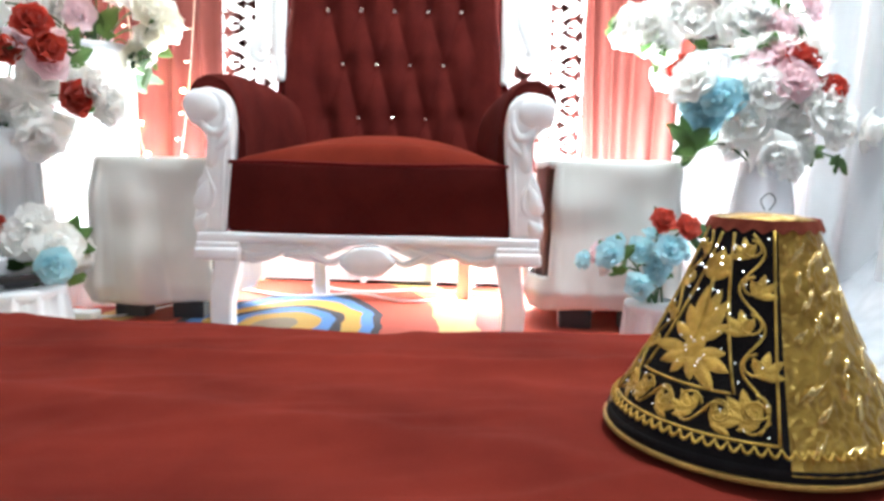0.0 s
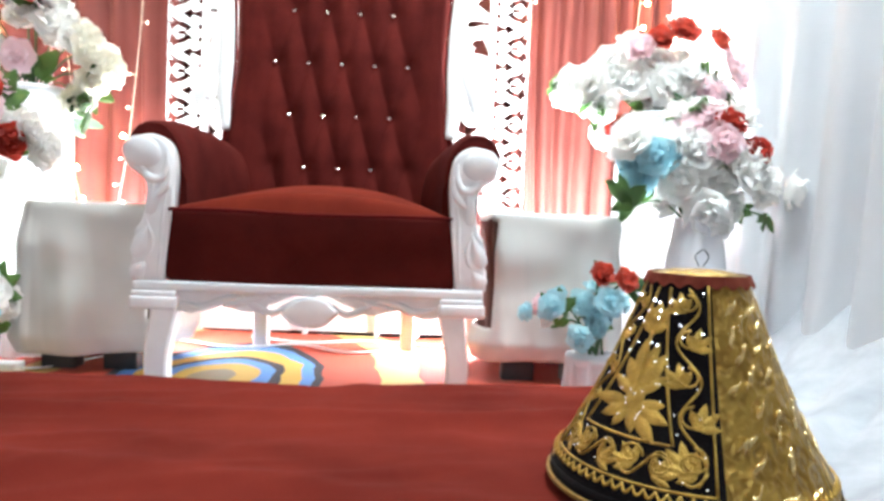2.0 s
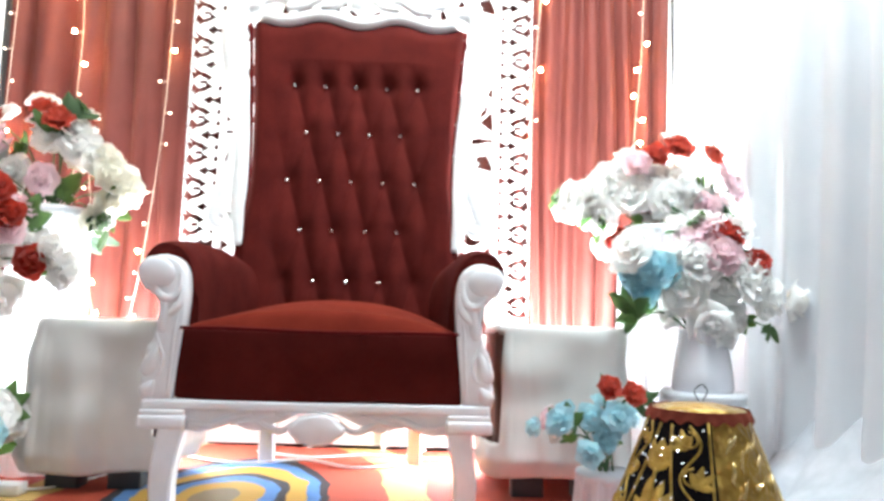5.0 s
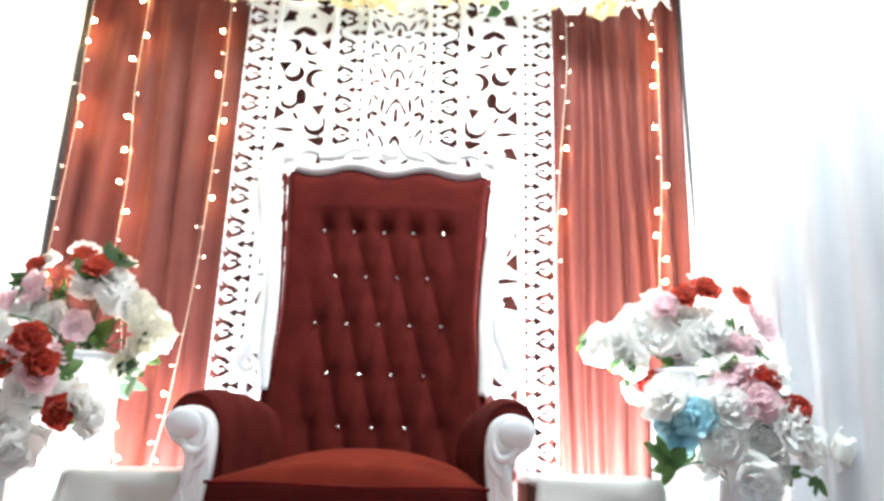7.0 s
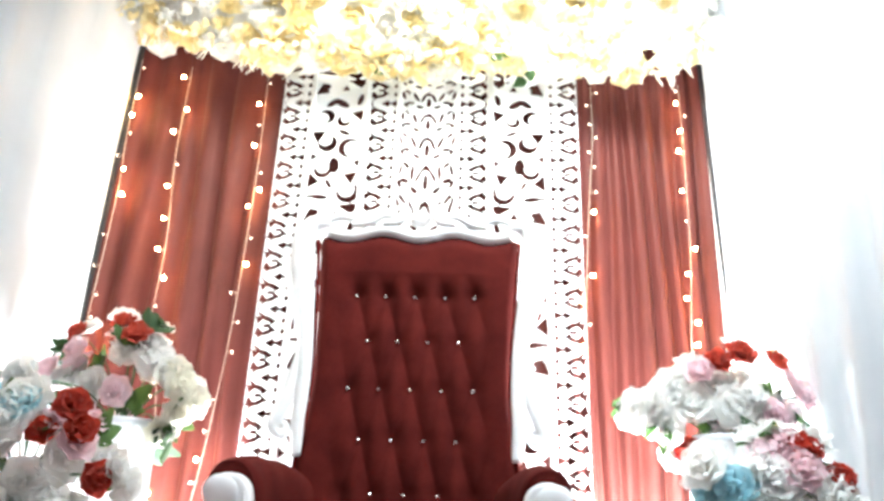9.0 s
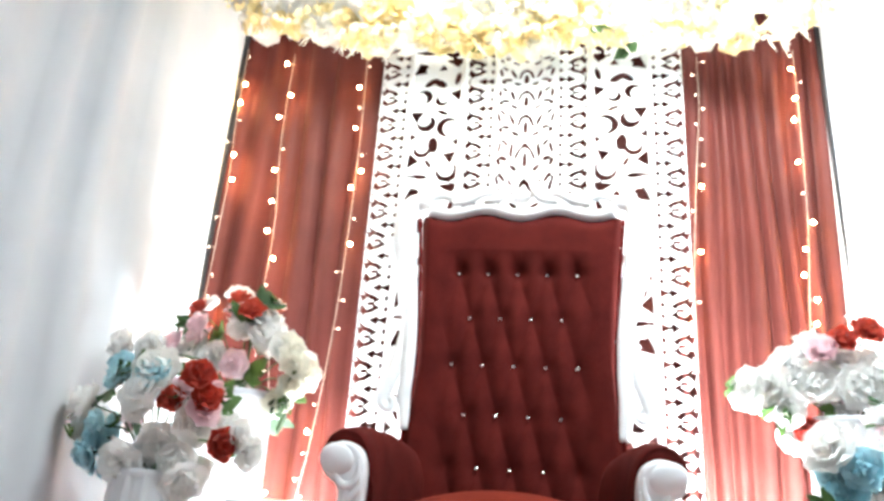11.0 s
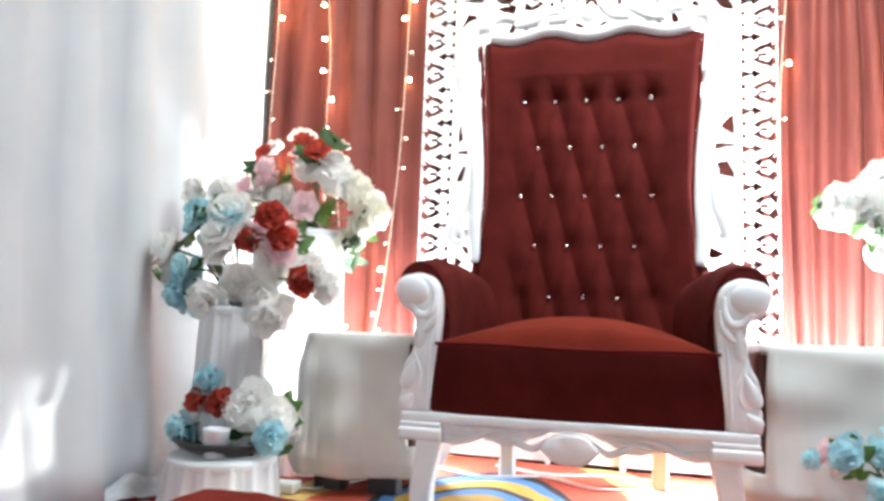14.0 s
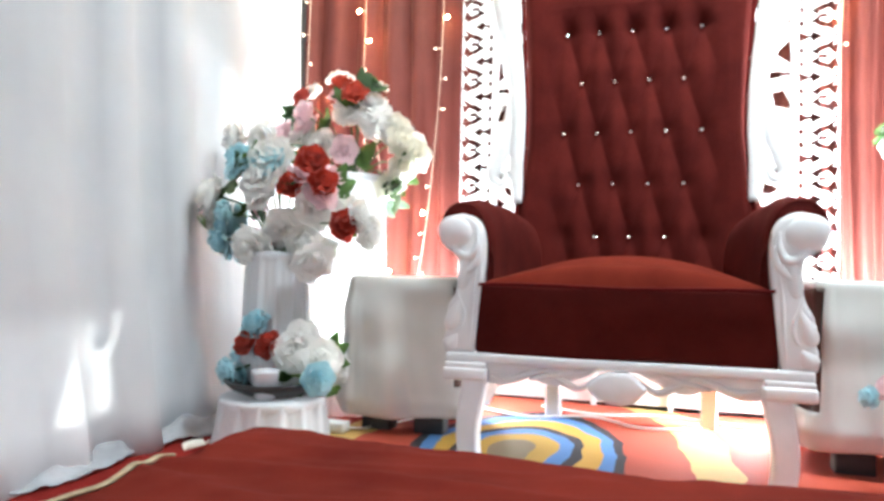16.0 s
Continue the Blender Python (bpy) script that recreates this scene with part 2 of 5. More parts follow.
def drape(name, p0, p1, z0, z1, material, label, folds, amp, seed, lean=0.0, even=False):
    """A hanging cloth from p0 to p1 in plan, in uneven folds that deepen downwards."""
    rnd = random.Random(seed)
    p0, p1 = Vector((*p0, 0)), Vector((*p1, 0))
    length = (p1 - p0).length
    d = (p1 - p0) / length
    nrm = Vector((-d.y, d.x, 0))
    ph = [(rnd.uniform(0.6, 1.5), rnd.uniform(0, 6.28), rnd.uniform(0.4, 1.0)) for _ in range(4)]
    if even:
        # machine-pleated heading: one pitch, with a slow drift
        ph = [(1.0, ph[0][1], 1.7), (0.37, ph[1][1], 0.8), (2.1, ph[2][1], 0.22)]
    bm = bmesh.new()

    def fn(u, v):
        s = u * length
        w = sum(a * math.sin(f * folds * s * math.tau / 1.0 + p + 0.5 * math.sin(v * 2 + p)) for f, p, a in ph) / 2.2
        w2 = math.copysign(abs(w) ** 0.75, w)
        deep = 0.45 + 0.55 * (1 - v)
        q = p0 + d * (s + 0.012 * math.sin(7 * v + 9 * u)) + nrm * (amp * w2 * deep + lean * (1 - v) ** 4)
        return (q.x, q.y, z0 + (z1 - z0) * v)

    surf(bm, fn, int(length * folds * 26), 26)
    ob = setting(name, bm, material, label, "curtain")
    sol = ob.modifiers.new("thick", "SOLIDIFY")
    sol.thickness = 0.003
    return ob


drape("curtain_1", (-1.40, 0.975), (-0.60, 0.975), 0.0, 2.75, CURTAIN, "floor-length red satin curtain hanging in soft folds", 8.0, 0.027, 3, even=True)
drape("curtain_2", (-0.72, 1.03), (0.72, 1.03), 0.0, 2.75, CURTAIN, "red satin curtain behind the carved white screen", 7.0, 0.024, 5)
drape("curtain_3", (0.60, 0.975), (1.24, 0.975), 0.0, 2.75, CURTAIN, "red satin curtain hanging in soft folds beside the screen", 13.0, 0.030, 8, even=True)
drape("drape_1", (-1.375, 1.00), (-1.27, -1.0), 0.0, 3.0, WHITE_DRAPE, "white voile drape hanging in loose folds at the side", 4.0, 0.030, 11, lean=0.13)
drape("drape_2", (-1.27, -1.0), (-1.6, -3.2), 0.0, 3.0, WHITE_DRAPE, "white voile drape hanging in loose folds at the side", 4.0, 0.022, 12)
drape("drape_3", (1.22, 1.00), (1.50, -0.9), 0.0, 3.0, WHITE_DRAPE, "white voile drape hanging in loose folds at the side", 8.0, 0.034, 13, lean=-0.06)
drape("drape_4", (1.50, -0.9), (1.9, -3.0), 0.0, 3.0, WHITE_DRAPE, "white voile drape hanging in loose folds at the side", 4.0, 0.022, 14)

# dark timber posts at the ends of the backdrop
for px, half in ((-1.378, 0.007), (1.212, 0.005)):
    bm = bmesh.new()
    box(bm, px - half, px + half, 0.93, 0.962, 0, 2.8, 0.004)
    setting("trim", bm, BLACK, "thin black post between the red curtain and white drape", "post", False)

# ---- rug and carpet on the floor ----
def rug_material():
    m, nt, b = nodes_of("printed_rug")
    tc = nt.nodes.new("ShaderNodeTexCoord")
    wob = noise_tex(nt, 3.0, 2)
    add = nt.nodes.new("ShaderNodeMixRGB")
    add.blend_type = "LINEAR_LIGHT"
    add.inputs[0].default_value = 0.06
    nt.links.new(tc.outputs["Object"], add.inputs[1])
    nt.links.new(wob.outputs[1], add.inputs[2])
    mp = nt.nodes.new("ShaderNodeMapping")
    mp.inputs["Location"].default_value = (0.26 / 0.56, -0.15 / 1.1, 0)
    mp.inputs["Scale"].default_value = (1 / 0.56, 1 / 1.1, 0)
    nt.links.new(add.outputs[0], mp.inputs[0])
    ln = nt.nodes.new("ShaderNodeVectorMath")
    ln.operation = "LENGTH"
    nt.links.new(mp.outputs[0], ln.inputs[0])
    grey, yellow, blue, black = (0.30, 0.24, 0.14), (0.62, 0.38, 0.06), (0.10, 0.27, 0.62), (0.02, 0.02, 0.03)
    # the cream ring is no print: it paints in floor bleached by light
    red, cream = (0.50, 0.07, 0.035), (0.72, 0.48, 0.16)
    r = ramp(nt, ln.outputs["Value"], ((0.0, grey), (0.10, yellow), (0.19, blue), (0.255, black), (0.30, yellow), (0.385, blue), (0.45, black), (0.50, red), (0.78, cream), (0.98, red)))
    r.color_ramp.interpolation = "CONSTANT"
    nt.links.new(r.outputs[0], b.inputs["Base Color"])
    b.inputs["Roughness"].default_value = 0.75
    f = noise_tex(nt, 220, 3)
    bump(nt, b, f.outputs[0], 0.4, 0.004)
    return m


RUG = rug_material()
bm = bmesh.new()
surf(bm, lambda u, v: (-1.25 + 2.5 * u, -2.9 + 3.2 * v, 0.002 + 0.003 * math.sin(9 * u) * math.sin(13 * v)), 40, 40)
carpet = tagged(part("carpet", bm, RED_CARPET, None), "worn dark red carpet laid on the floor", "carpet")
carpet.modifiers.new("thick", "SOLIDIFY").thickness = 0.006
bm = bmesh.new()
surf(bm, lambda u, v: (-0.98 + 1.96 * u, -0.45 + 1.36 * v, 0.013 + 0.004 * math.sin(7 * u + 3 * v) * math.sin(11 * v)), 50, 40)
rug = tagged(part("rug", bm, RUG, None), "printed floor rug with blue, yellow and black rings", "rug")
rug.modifiers.new("thick", "SOLIDIFY").thickness = 0.006

# ---- throne chair ----
CX = 0.012
chair = thing("throne_chair", "tall white carved wedding throne with tufted red velvet upholstery", "chair", (CX, 0, 0.014), turn=1.0)


def back_y(z):
    return 0.575 + 0.155 * (z - 0.6)


def back_half(z):
    return 0.338 + 0.044 * max(0, (z - 0.93) / 0.58) ** 1.3 + min(0.020, 0.026 * max(0, (0.93 - z) / 0.3) ** 1.5)


TOP = 1.515


def top_wave(x):
    return TOP - 0.013 * math.cos(x / 0.27 * math.tau) * (1 if abs(x) < 0.27 else 1.0) + 0.004


ROW_Z = [1.279, 1.106, 0.933, 0.762, 0.592]
DX = 0.107


def tuft(x, z):
    """Depth of the quilting at x, z: puffs between buttons, sunk at each button."""
    k = (ROW_Z[0] - z) / 0.172
    a, b = x / DX - k / 2, x / DX + k / 2
    puff = (abs(math.sin(math.pi * a)) * abs(math.sin(math.pi * b))) ** 1.0
    inside = min(1, max(0, (0.285 - abs(x)) / 0.075)) * min(1, max(0, (ROW_Z[0] + 0.09 - z) / 0.09))
    near = 0.0
    for i, rz in enumerate(ROW_Z):
        if abs(z - rz) < 0.09:
            off = 0.0 if i % 2 == 0 else 0.5
            n = round(x / DX - off)
            if abs(n + off) <= 2:
                d2 = (x - (n + off) * DX) ** 2 + (z - rz) ** 2
                near = max(near, math.exp(-d2 / 0.0011))
    pleat = 0.25 * abs(math.sin(math.pi * x / DX)) ** 0.6 * min(1, max(0, (z - ROW_Z[0]) / 0.05)) * max(0, 1 - (z - ROW_Z[0]) / 0.16) * min(1, max(0, (0.26 - abs(x)) / 0.06))
    return 0.021 * puff * inside + 0.012 * pleat - 0.013 * near + 0.030 * (1 - inside)


def back_pt(x, z):
    w = back_half(z)
    s = min(1.0, abs(x) / w)
    wing = 0.05 * s ** 5 * max(0, 1 - (z - 0.45) / 0.75)
    rim = 0.055 * max(0, (s - 0.90) / 0.10) ** 2
    toprim = 0.05 * max(0, (z - TOP + 0.06) / 0.08) ** 2
    return back_y(z) - tuft(x, z) - wing + rim + toprim


bm = bmesh.new()


def back_fn(u, v):
    z = 0.42 + (TOP - 0.42) * v
    x = (2 * u - 1) * back_half(z)
    zz = z + (top_wave(x) - TOP) * max(0, (v - 0.85) / 0.15)
    return (x, back_pt(x, z), zz)


surf(bm, back_fn, 150, 230)
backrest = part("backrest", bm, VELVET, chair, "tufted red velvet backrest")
bm = bmesh.new()
surf(bm, lambda u, v: ((2 * u - 1) * back_half(0.42 + 1.1 * v), back_y(0.42 + 1.1 * v) + 0.06, 0.42 + 1.1 * v), 8, 10)
part("back_panel", bm, VELVET, chair).modifiers.new("thick", "SOLIDIFY").thickness = 0.02

bm = bmesh.new()
bmesh.ops.create_icosphere(bm, subdivisions=2, radius=0.0066)
for v in bm.verts:
    v.co.y *= 0.6
btn = part("button", bm, DIAMANTE, backrest, "sparkling crystal button", False)
first = True
for i, rz in enumerate(ROW_Z):
    off = 0.0 if i % 2 == 0 else 0.5
    for n in range(-3, 4):
        q = n + off
        if abs(q) <= (2 if i < 4 else 1):
            ob = btn if first else share("button", btn.data, backrest, Matrix())
            first = False
            x = q * DX - 0.003
            ob.matrix_basis = Matrix.Translation((x, back_pt(q * DX, rz) - 0.010, rz))

# dark piping down both edges of the back, with a few small studs
for s in (-1, 1):
    bm = bmesh.new()
    edge = [(s * (back_half(z) - 0.003), back_y(z) - 0.034, z) for z in [0.62 + (TOP - 0.64) * i / 30 for i in range(31)]]
    tube(bm, edge, 0.0065, 8)
    side_piping = part("piping", bm, PIPING, backrest, "dark red piping along the back edge")
    for i in (5, 14, 18, 26, 29) if s > 0 else (9,):
        x, y, z = edge[i]
        share("stud", btn.data, side_piping, Matrix.Translation((x - s * 0.003, y - 0.006, z)) @ Matrix.Scale(0.36, 4))

# seat block and domed cushion
bm = bmesh.new()
box(bm, -0.336, 0.336, -0.035, 0.56, 0.278, 0.448, 0.012, 3)
bmesh.ops.subdivide_edges(bm, edges=[e for e in bm.edges if e.calc_length() > 0.2], cuts=10, use_grid_fill=True)
for v in bm.verts:
    v.co.y -= 0.012 * math.cos(v.co.x / 0.336 * 1.5) * (1 if v.co.y < 0.1 else 0)
    v.co.z += 0.004 * math.sin(v.co.x * 13) if v.co.z < 0.3 else 0
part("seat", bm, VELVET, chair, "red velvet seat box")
bm = bmesh.new()


def cushion_fn(u, v):
    x = (2 * u - 1)
    y = v
    edge = min(1, (1 - abs(x)) / 0.10)
    front = min(1, v / 0.07)
    dome = (1 - abs(x) ** 2.2) * math.sin(min(1, 0.30 + v * 0.9) * math.pi / 2)
    z = 0.438 + 0.012 * math.sqrt(max(0, front * (2 - front))) * math.sqrt(max(0, edge * (2 - edge))) + 0.080 * dome * front
    return (x * 0.332, -0.040 - 0.012 * math.cos(x * 1.5) + 0.012 * (1 - front) + 0.585 * v, z)


surf(bm, cushion_fn, 48, 40)
part("cushion", bm, VELVET_LIT, chair, "domed red velvet cushion")
bm = bmesh.new()
tube(bm, [(-0.326 + 0.652 * i / 30, -0.046 - 0.012 * math.cos((2 * i / 30 - 1) * 1.5), 0.446 + 0.002 * math.sin(i * 0.3)) for i in range(31)], 0.0042, 8)
part("piping", bm, PIPING, chair, "dark piping along the seat edge")


def arm(side):
    """Rolled arm: inner face up, over the roll and down the outer panel."""
    prof = [(0.300, 0.30), (0.302, 0.42), (0.303, 0.50), (0.308, 0.560), (0.322, 0.612), (0.350, 0.645), (0.386, 0.655), (0.420, 0.645), (0.442, 0.617), (0.446, 0.585), (0.430, 0.556), (0.400, 0.540), (0.388, 0.50), (0.386, 0.40), (0.384, 0.285)]
    prof = [(p.x, p.z) for p in smooth_path([(x, 0, z) for x, z in prof], 4)]
    n = len(prof) - 1
    bm = bmesh.new()

    def fn(u, v):
        x, z = prof[round(u * n)]
        q = min(1, v / 0.10)
        soft = 1 - math.sqrt(max(0, 1 - (1 - q) ** 2))
        top = min(1, max(0, (z - 0.50) / 0.12))
        # the inner wall swells towards the back and meets it in a wide curve
        inner = max(0, (0.372 - x) / 0.07) * min(1, max(0, (z - 0.40) / 0.10))
        px = x - 0.055 * v ** 2.2 * min(1, inner) + 0.006 * math.sin(math.pi * v) * min(1, inner)
        cx, cz = 0.376, 0.600
        if z > 0.52:
            px += (cx - x) * 0.16 * soft
            z += (cz - z) * 0.16 * soft
        return (side * (px - 0.025 * v * max(0, (x - 0.34) / 0.10)), 0.000 + 0.615 * v, z + top * (0.012 * math.sin(math.pi * min(1, v * 1.2)) + 0.014 * v) + 0.002 * math.sin(17 * v + 9 * x))

    surf(bm, fn, n, 36)
    ob = part("arm", bm, VELVET, chair, "rolled red velvet arm")
    bm = bmesh.new()
    f = [(side * (x + ((0.376 - x) * 0.15 if z > 0.52 else 0)), z + ((0.600 - z) * 0.15 if z > 0.52 else 0)) for x, z in prof]
    slab(bm, f, 0.002, 0.02)
    part("arm_face", bm, VELVET, ob)
    # carved white front, its head tucked below the velvet roll
    o = [(0.338, 0.278), (0.330, 0.36), (0.322, 0.44), (0.317, 0.51), (0.319, 0.560), (0.329, 0.592), (0.348, 0.610), (0.372, 0.617), (0.400, 0.612), (0.422, 0.595), (0.431, 0.570), (0.424, 0.545), (0.404, 0.529), (0.386, 0.515), (0.380, 0.485), (0.381, 0.455), (0.388, 0.425), (0.402, 0.392), (0.408, 0.372), (0.402, 0.345), (0.412, 0.322), (0.410, 0.278)]
    o = [(p.x, p.z) for p in smooth_path([(x, 0, z) for x, z in o], 3)]
    bm = bmesh.new()
    slab(bm, [(side * x, z) for x, z in o], -0.045, 0.001, 0.012)
    post = part("arm_front", bm, CARVED_WHITE, chair, "white carved scroll on the arm front")
    # swelling head and the fold of the leaf below it
    bm = bmesh.new()
    bmesh.ops.create_uvsphere(bm, u_segments=24, v_segments=14, radius=1)
    for v in bm.verts:
        v.co = Vector((side * (0.388 + v.co.x * 0.044 - 0.010 * v.co.z), -0.040 + v.co.y * 0.016, 0.574 + v.co.z * 0.037 + 0.012 * v.co.x))
    part("scroll", bm, CARVED_WHITE, post)
    for pts, r in (
        ([(0.334, 0.575), (0.333, 0.545), (0.342, 0.520), (0.358, 0.512), (0.376, 0.520), (0.388, 0.538), (0.382, 0.552)], 0.0115),
        ([(0.326, 0.545), (0.330, 0.505), (0.350, 0.480), (0.374, 0.470)], 0.0100),
        ([(0.330, 0.50), (0.338, 0.45), (0.342, 0.39), (0.345, 0.33), (0.350, 0.285)], 0.0060),
        ([(0.382, 0.435), (0.372, 0.405), (0.362, 0.375), (0.366, 0.345), (0.380, 0.330)], 0.0065),
    ):
        bm = bmesh.new()
        p = smooth_path([(side * x, -0.043, z) for x, z in pts], 6)
        k = len(p) - 1
        tube(bm, p, [r * (0.35 + 0.65 * math.sin(math.pi * min(1, max(0, i / k)))) for i in range(k + 1)], 8, 0.8)
        part("carved_fold", bm, CARVED_WHITE, post)
    for x0, z0, ln, wd, tilt in ((0.362, 0.480, 0.10, 0.015, -6), (0.386, 0.372, 0.085, 0.017, -20), (0.390, 0.306, 0.046, 0.018, -34)):
        bm = bmesh.new()
        bmesh.ops.create_uvsphere(bm, u_segments=16, v_segments=12, radius=1)
        t = radians(tilt)
        for v in bm.verts:
            a, c = v.co.x * wd * (1 - 0.55 * v.co.z), v.co.z * ln * 0.5
            v.co = Vector((side * (x0 + a * math.cos(t) + c * math.sin(t)), -0.043 + v.co.y * 0.0075 * (1 - 0.5 * abs(v.co.x)), z0 + c * math.cos(t) - a * math.sin(t)))
        part("carved_leaf", bm, CARVED_WHITE, post)


arm(-1)
arm(1)

# apron under the seat
bm = bmesh.new()
box(bm, -0.405, 0.405, -0.050, -0.010, 0.256, 0.280, 0.007, 3)
for x0, x1 in ((-0.41, -0.30), (0.30, 0.41)):
    box(bm, x0, x1, -0.058, -0.005, 0.214, 0.246, 0.009, 3)
    box(bm, x0 + 0.005, x1 - 0.005, -0.054, -0.007, 0.244, 0.258, 0.002, 1)
apron = part("apron", bm, CARVED_WHITE, chair, "white carved front rail")
bm = bmesh.new()
slab(bm, [(0.0 + 0.062 * math.cos(a) * (1 + 0.06 * math.cos(6 * a)), 0.218 + 0.036 * math.sin(a) * (1 + 0.05 * math.cos(5 * a))) for a in [k / 40 * math.tau for k in range(40)]], -0.062, -0.02, 0.009)
part("medallion", bm, CARVED_WHITE, apron, "carved oval medallion")
for s in (-1, 1):
    for pts, r in (
        ([(0.05, 0.236), (0.085, 0.212), (0.125, 0.226), (0.165, 0.250)], 0.010),
        ([(0.155, 0.250), (0.20, 0.240), (0.25, 0.222), (0.30, 0.232)], 0.012),
        ([(0.02, 0.258), (0.045, 0.264), (0.075, 0.250), (0.10, 0.254)], 0.008),
        ([(0.10, 0.252), (0.15, 0.236), (0.20, 0.226)], 0.009),
    ):
        bm = bmesh.new()
        p = smooth_path([(s * x, -0.036, z) for x, z in pts], 6)
        tube(bm, p, [r * 0.75 * (0.5 + 0.6 * math.sin(math.pi * i / (len(p) - 1))) for i in range(len(p))], 8, 0.8)
        part("carved_swag", bm, CARVED_WHITE, apron)
    bm = bmesh.new()
    slab(bm, [(s * x, z) for x, z in ((0.03, 0.259), (0.31, 0.259), (0.31, 0.212), (0.275, 0.205), (0.245, 0.212), (0.215, 0.228), (0.19, 0.224), (0.155, 0.212), (0.12, 0.214), (0.095, 0.230), (0.07, 0.240))], -0.036, -0.016, 0.004)
    part("lobe", bm, CARVED_WHITE, apron)
    # front leg, slightly curved
    bm = bmesh.new()
    surf(bm, lambda u, v: (s * (0.340 + 0.010 * math.sin(v * 4) + (0.034 - 0.008 * (1 - v)) * math.cos(u * math.tau + 0.785) * 1.25), -0.028 + 0.030 * math.sin(u * math.tau + 0.785) * 1.2, 0.002 + 0.214 * v), 4, 10, True)
    part("leg", bm, CARVED_WHITE, chair, "", False).modifiers.new("soft", "BEVEL").width = 0.005
    bm = bmesh.new()
    surf(bm, lambda u, v: (s * (0.24 + 0.034 * math.cos(u * math.tau + 0.785)), 0.60 + 0.05 * (1 - v) + 0.030 * math.sin(u * math.tau + 0.785), 0.002 + 0.30 * v), 4, 8, True)
    part("leg", bm, CARVED_WHITE, chair, "", False).modifiers.new("soft", "BEVEL").width = 0.005

# carved frame of the back

def frame_ribbon(pts, widths, depth=0.022, parent=None, name="back_frame", label=""):
    p = smooth_path([(x, back_y(z) - 0.036, z) for x, z in pts], 8)
    n = len(p)
    ws = [np.interp(i / (n - 1) * (len(widths) - 1), range(len(widths)), widths) for i in range(n)]
    bm = bmesh.new()
    tube(bm, p, [float(w) for w in ws], 12, 0.75)
    return part(name, bm, CARVED_WHITE, parent or chair, label)


for s in (-1, 1):
    side_frame = frame_ribbon([(s * 0.352, 0.70), (s * 0.362, 0.80), (s * 0.362, 0.92), (s * 0.372, 1.08), (s * 0.400, 1.25), (s * 0.425, 1.40), (s * 0.432, 1.50), (s * 0.405, 1.56), (s * 0.34, 1.565)], [0.016, 0.024, 0.026, 0.028, 0.036, 0.044, 0.044, 0.036, 0.024], label="white carved side of the back frame")
    frame_ribbon([(s * 0.385, 1.06), (s * 0.396, 0.96), (s * 0.412, 0.88), (s * 0.432, 0.825), (s * 0.440, 0.785), (s * 0.420, 0.762), (s * 0.398, 0.776), (s * 0.402, 0.800), (s * 0.418, 0.798)], [0.016, 0.023, 0.026, 0.026, 0.022, 0.018, 0.014, 0.011, 0.009], parent=side_frame, name="scroll")
    frame_ribbon([(s * 0.410, 1.14), (s * 0.428, 1.24), (s * 0.462, 1.33), (s * 0.470, 1.40), (s * 0.452, 1.425)], [0.010, 0.017, 0.019, 0.016, 0.008], parent=side_frame, name="scroll")
bm = bmesh.new()
crown = []
for i in range(49):
    x = -0.385 + 0.77 * i / 48
    crown.append((x, back_y(1.53) - 0.005, top_wave(x) + 0.018))
tube(bm, crown, 0.024, 10, 1.2)
crest = part("crest", bm, CARVED_WHITE, chair, "white carved crest over the back")
for s in (-1, 1):
    for pts, ws in (
        ([(s * 0.36, 1.575), (s * 0.30, 1.60), (s * 0.24, 1.585), (s * 0.20, 1.60), (s * 0.225, 1.622)], [0.012, 0.020, 0.017, 0.012, 0.007]),
        ([(s * 0.26, 1.565), (s * 0.20, 1.575), (s * 0.14, 1.61), (s * 0.09, 1.60), (s * 0.10, 1.578)], [0.014, 0.018, 0.018, 0.013, 0.007]),
        ([(s * 0.14, 1.575), (s * 0.08, 1.585), (s * 0.05, 1.625), (s * 0.075, 1.648), (s * 0.095, 1.632)], [0.013, 0.017, 0.016, 0.011, 0.006]),
    ):
        frame_ribbon(pts, ws, parent=crest, name="scroll")
bm = bmesh.new()
bmesh.ops.create_uvsphere(bm, u_segments=20, v_segments=12, radius=1)
for v in bm.verts:
    v.co = Vector((v.co.x * 0.04, back_y(1.6) - 0.01 + v.co.y * 0.025, 1.605 + v.co.z * 0.035))
part("rosette", bm, CARVED_WHITE, crest)


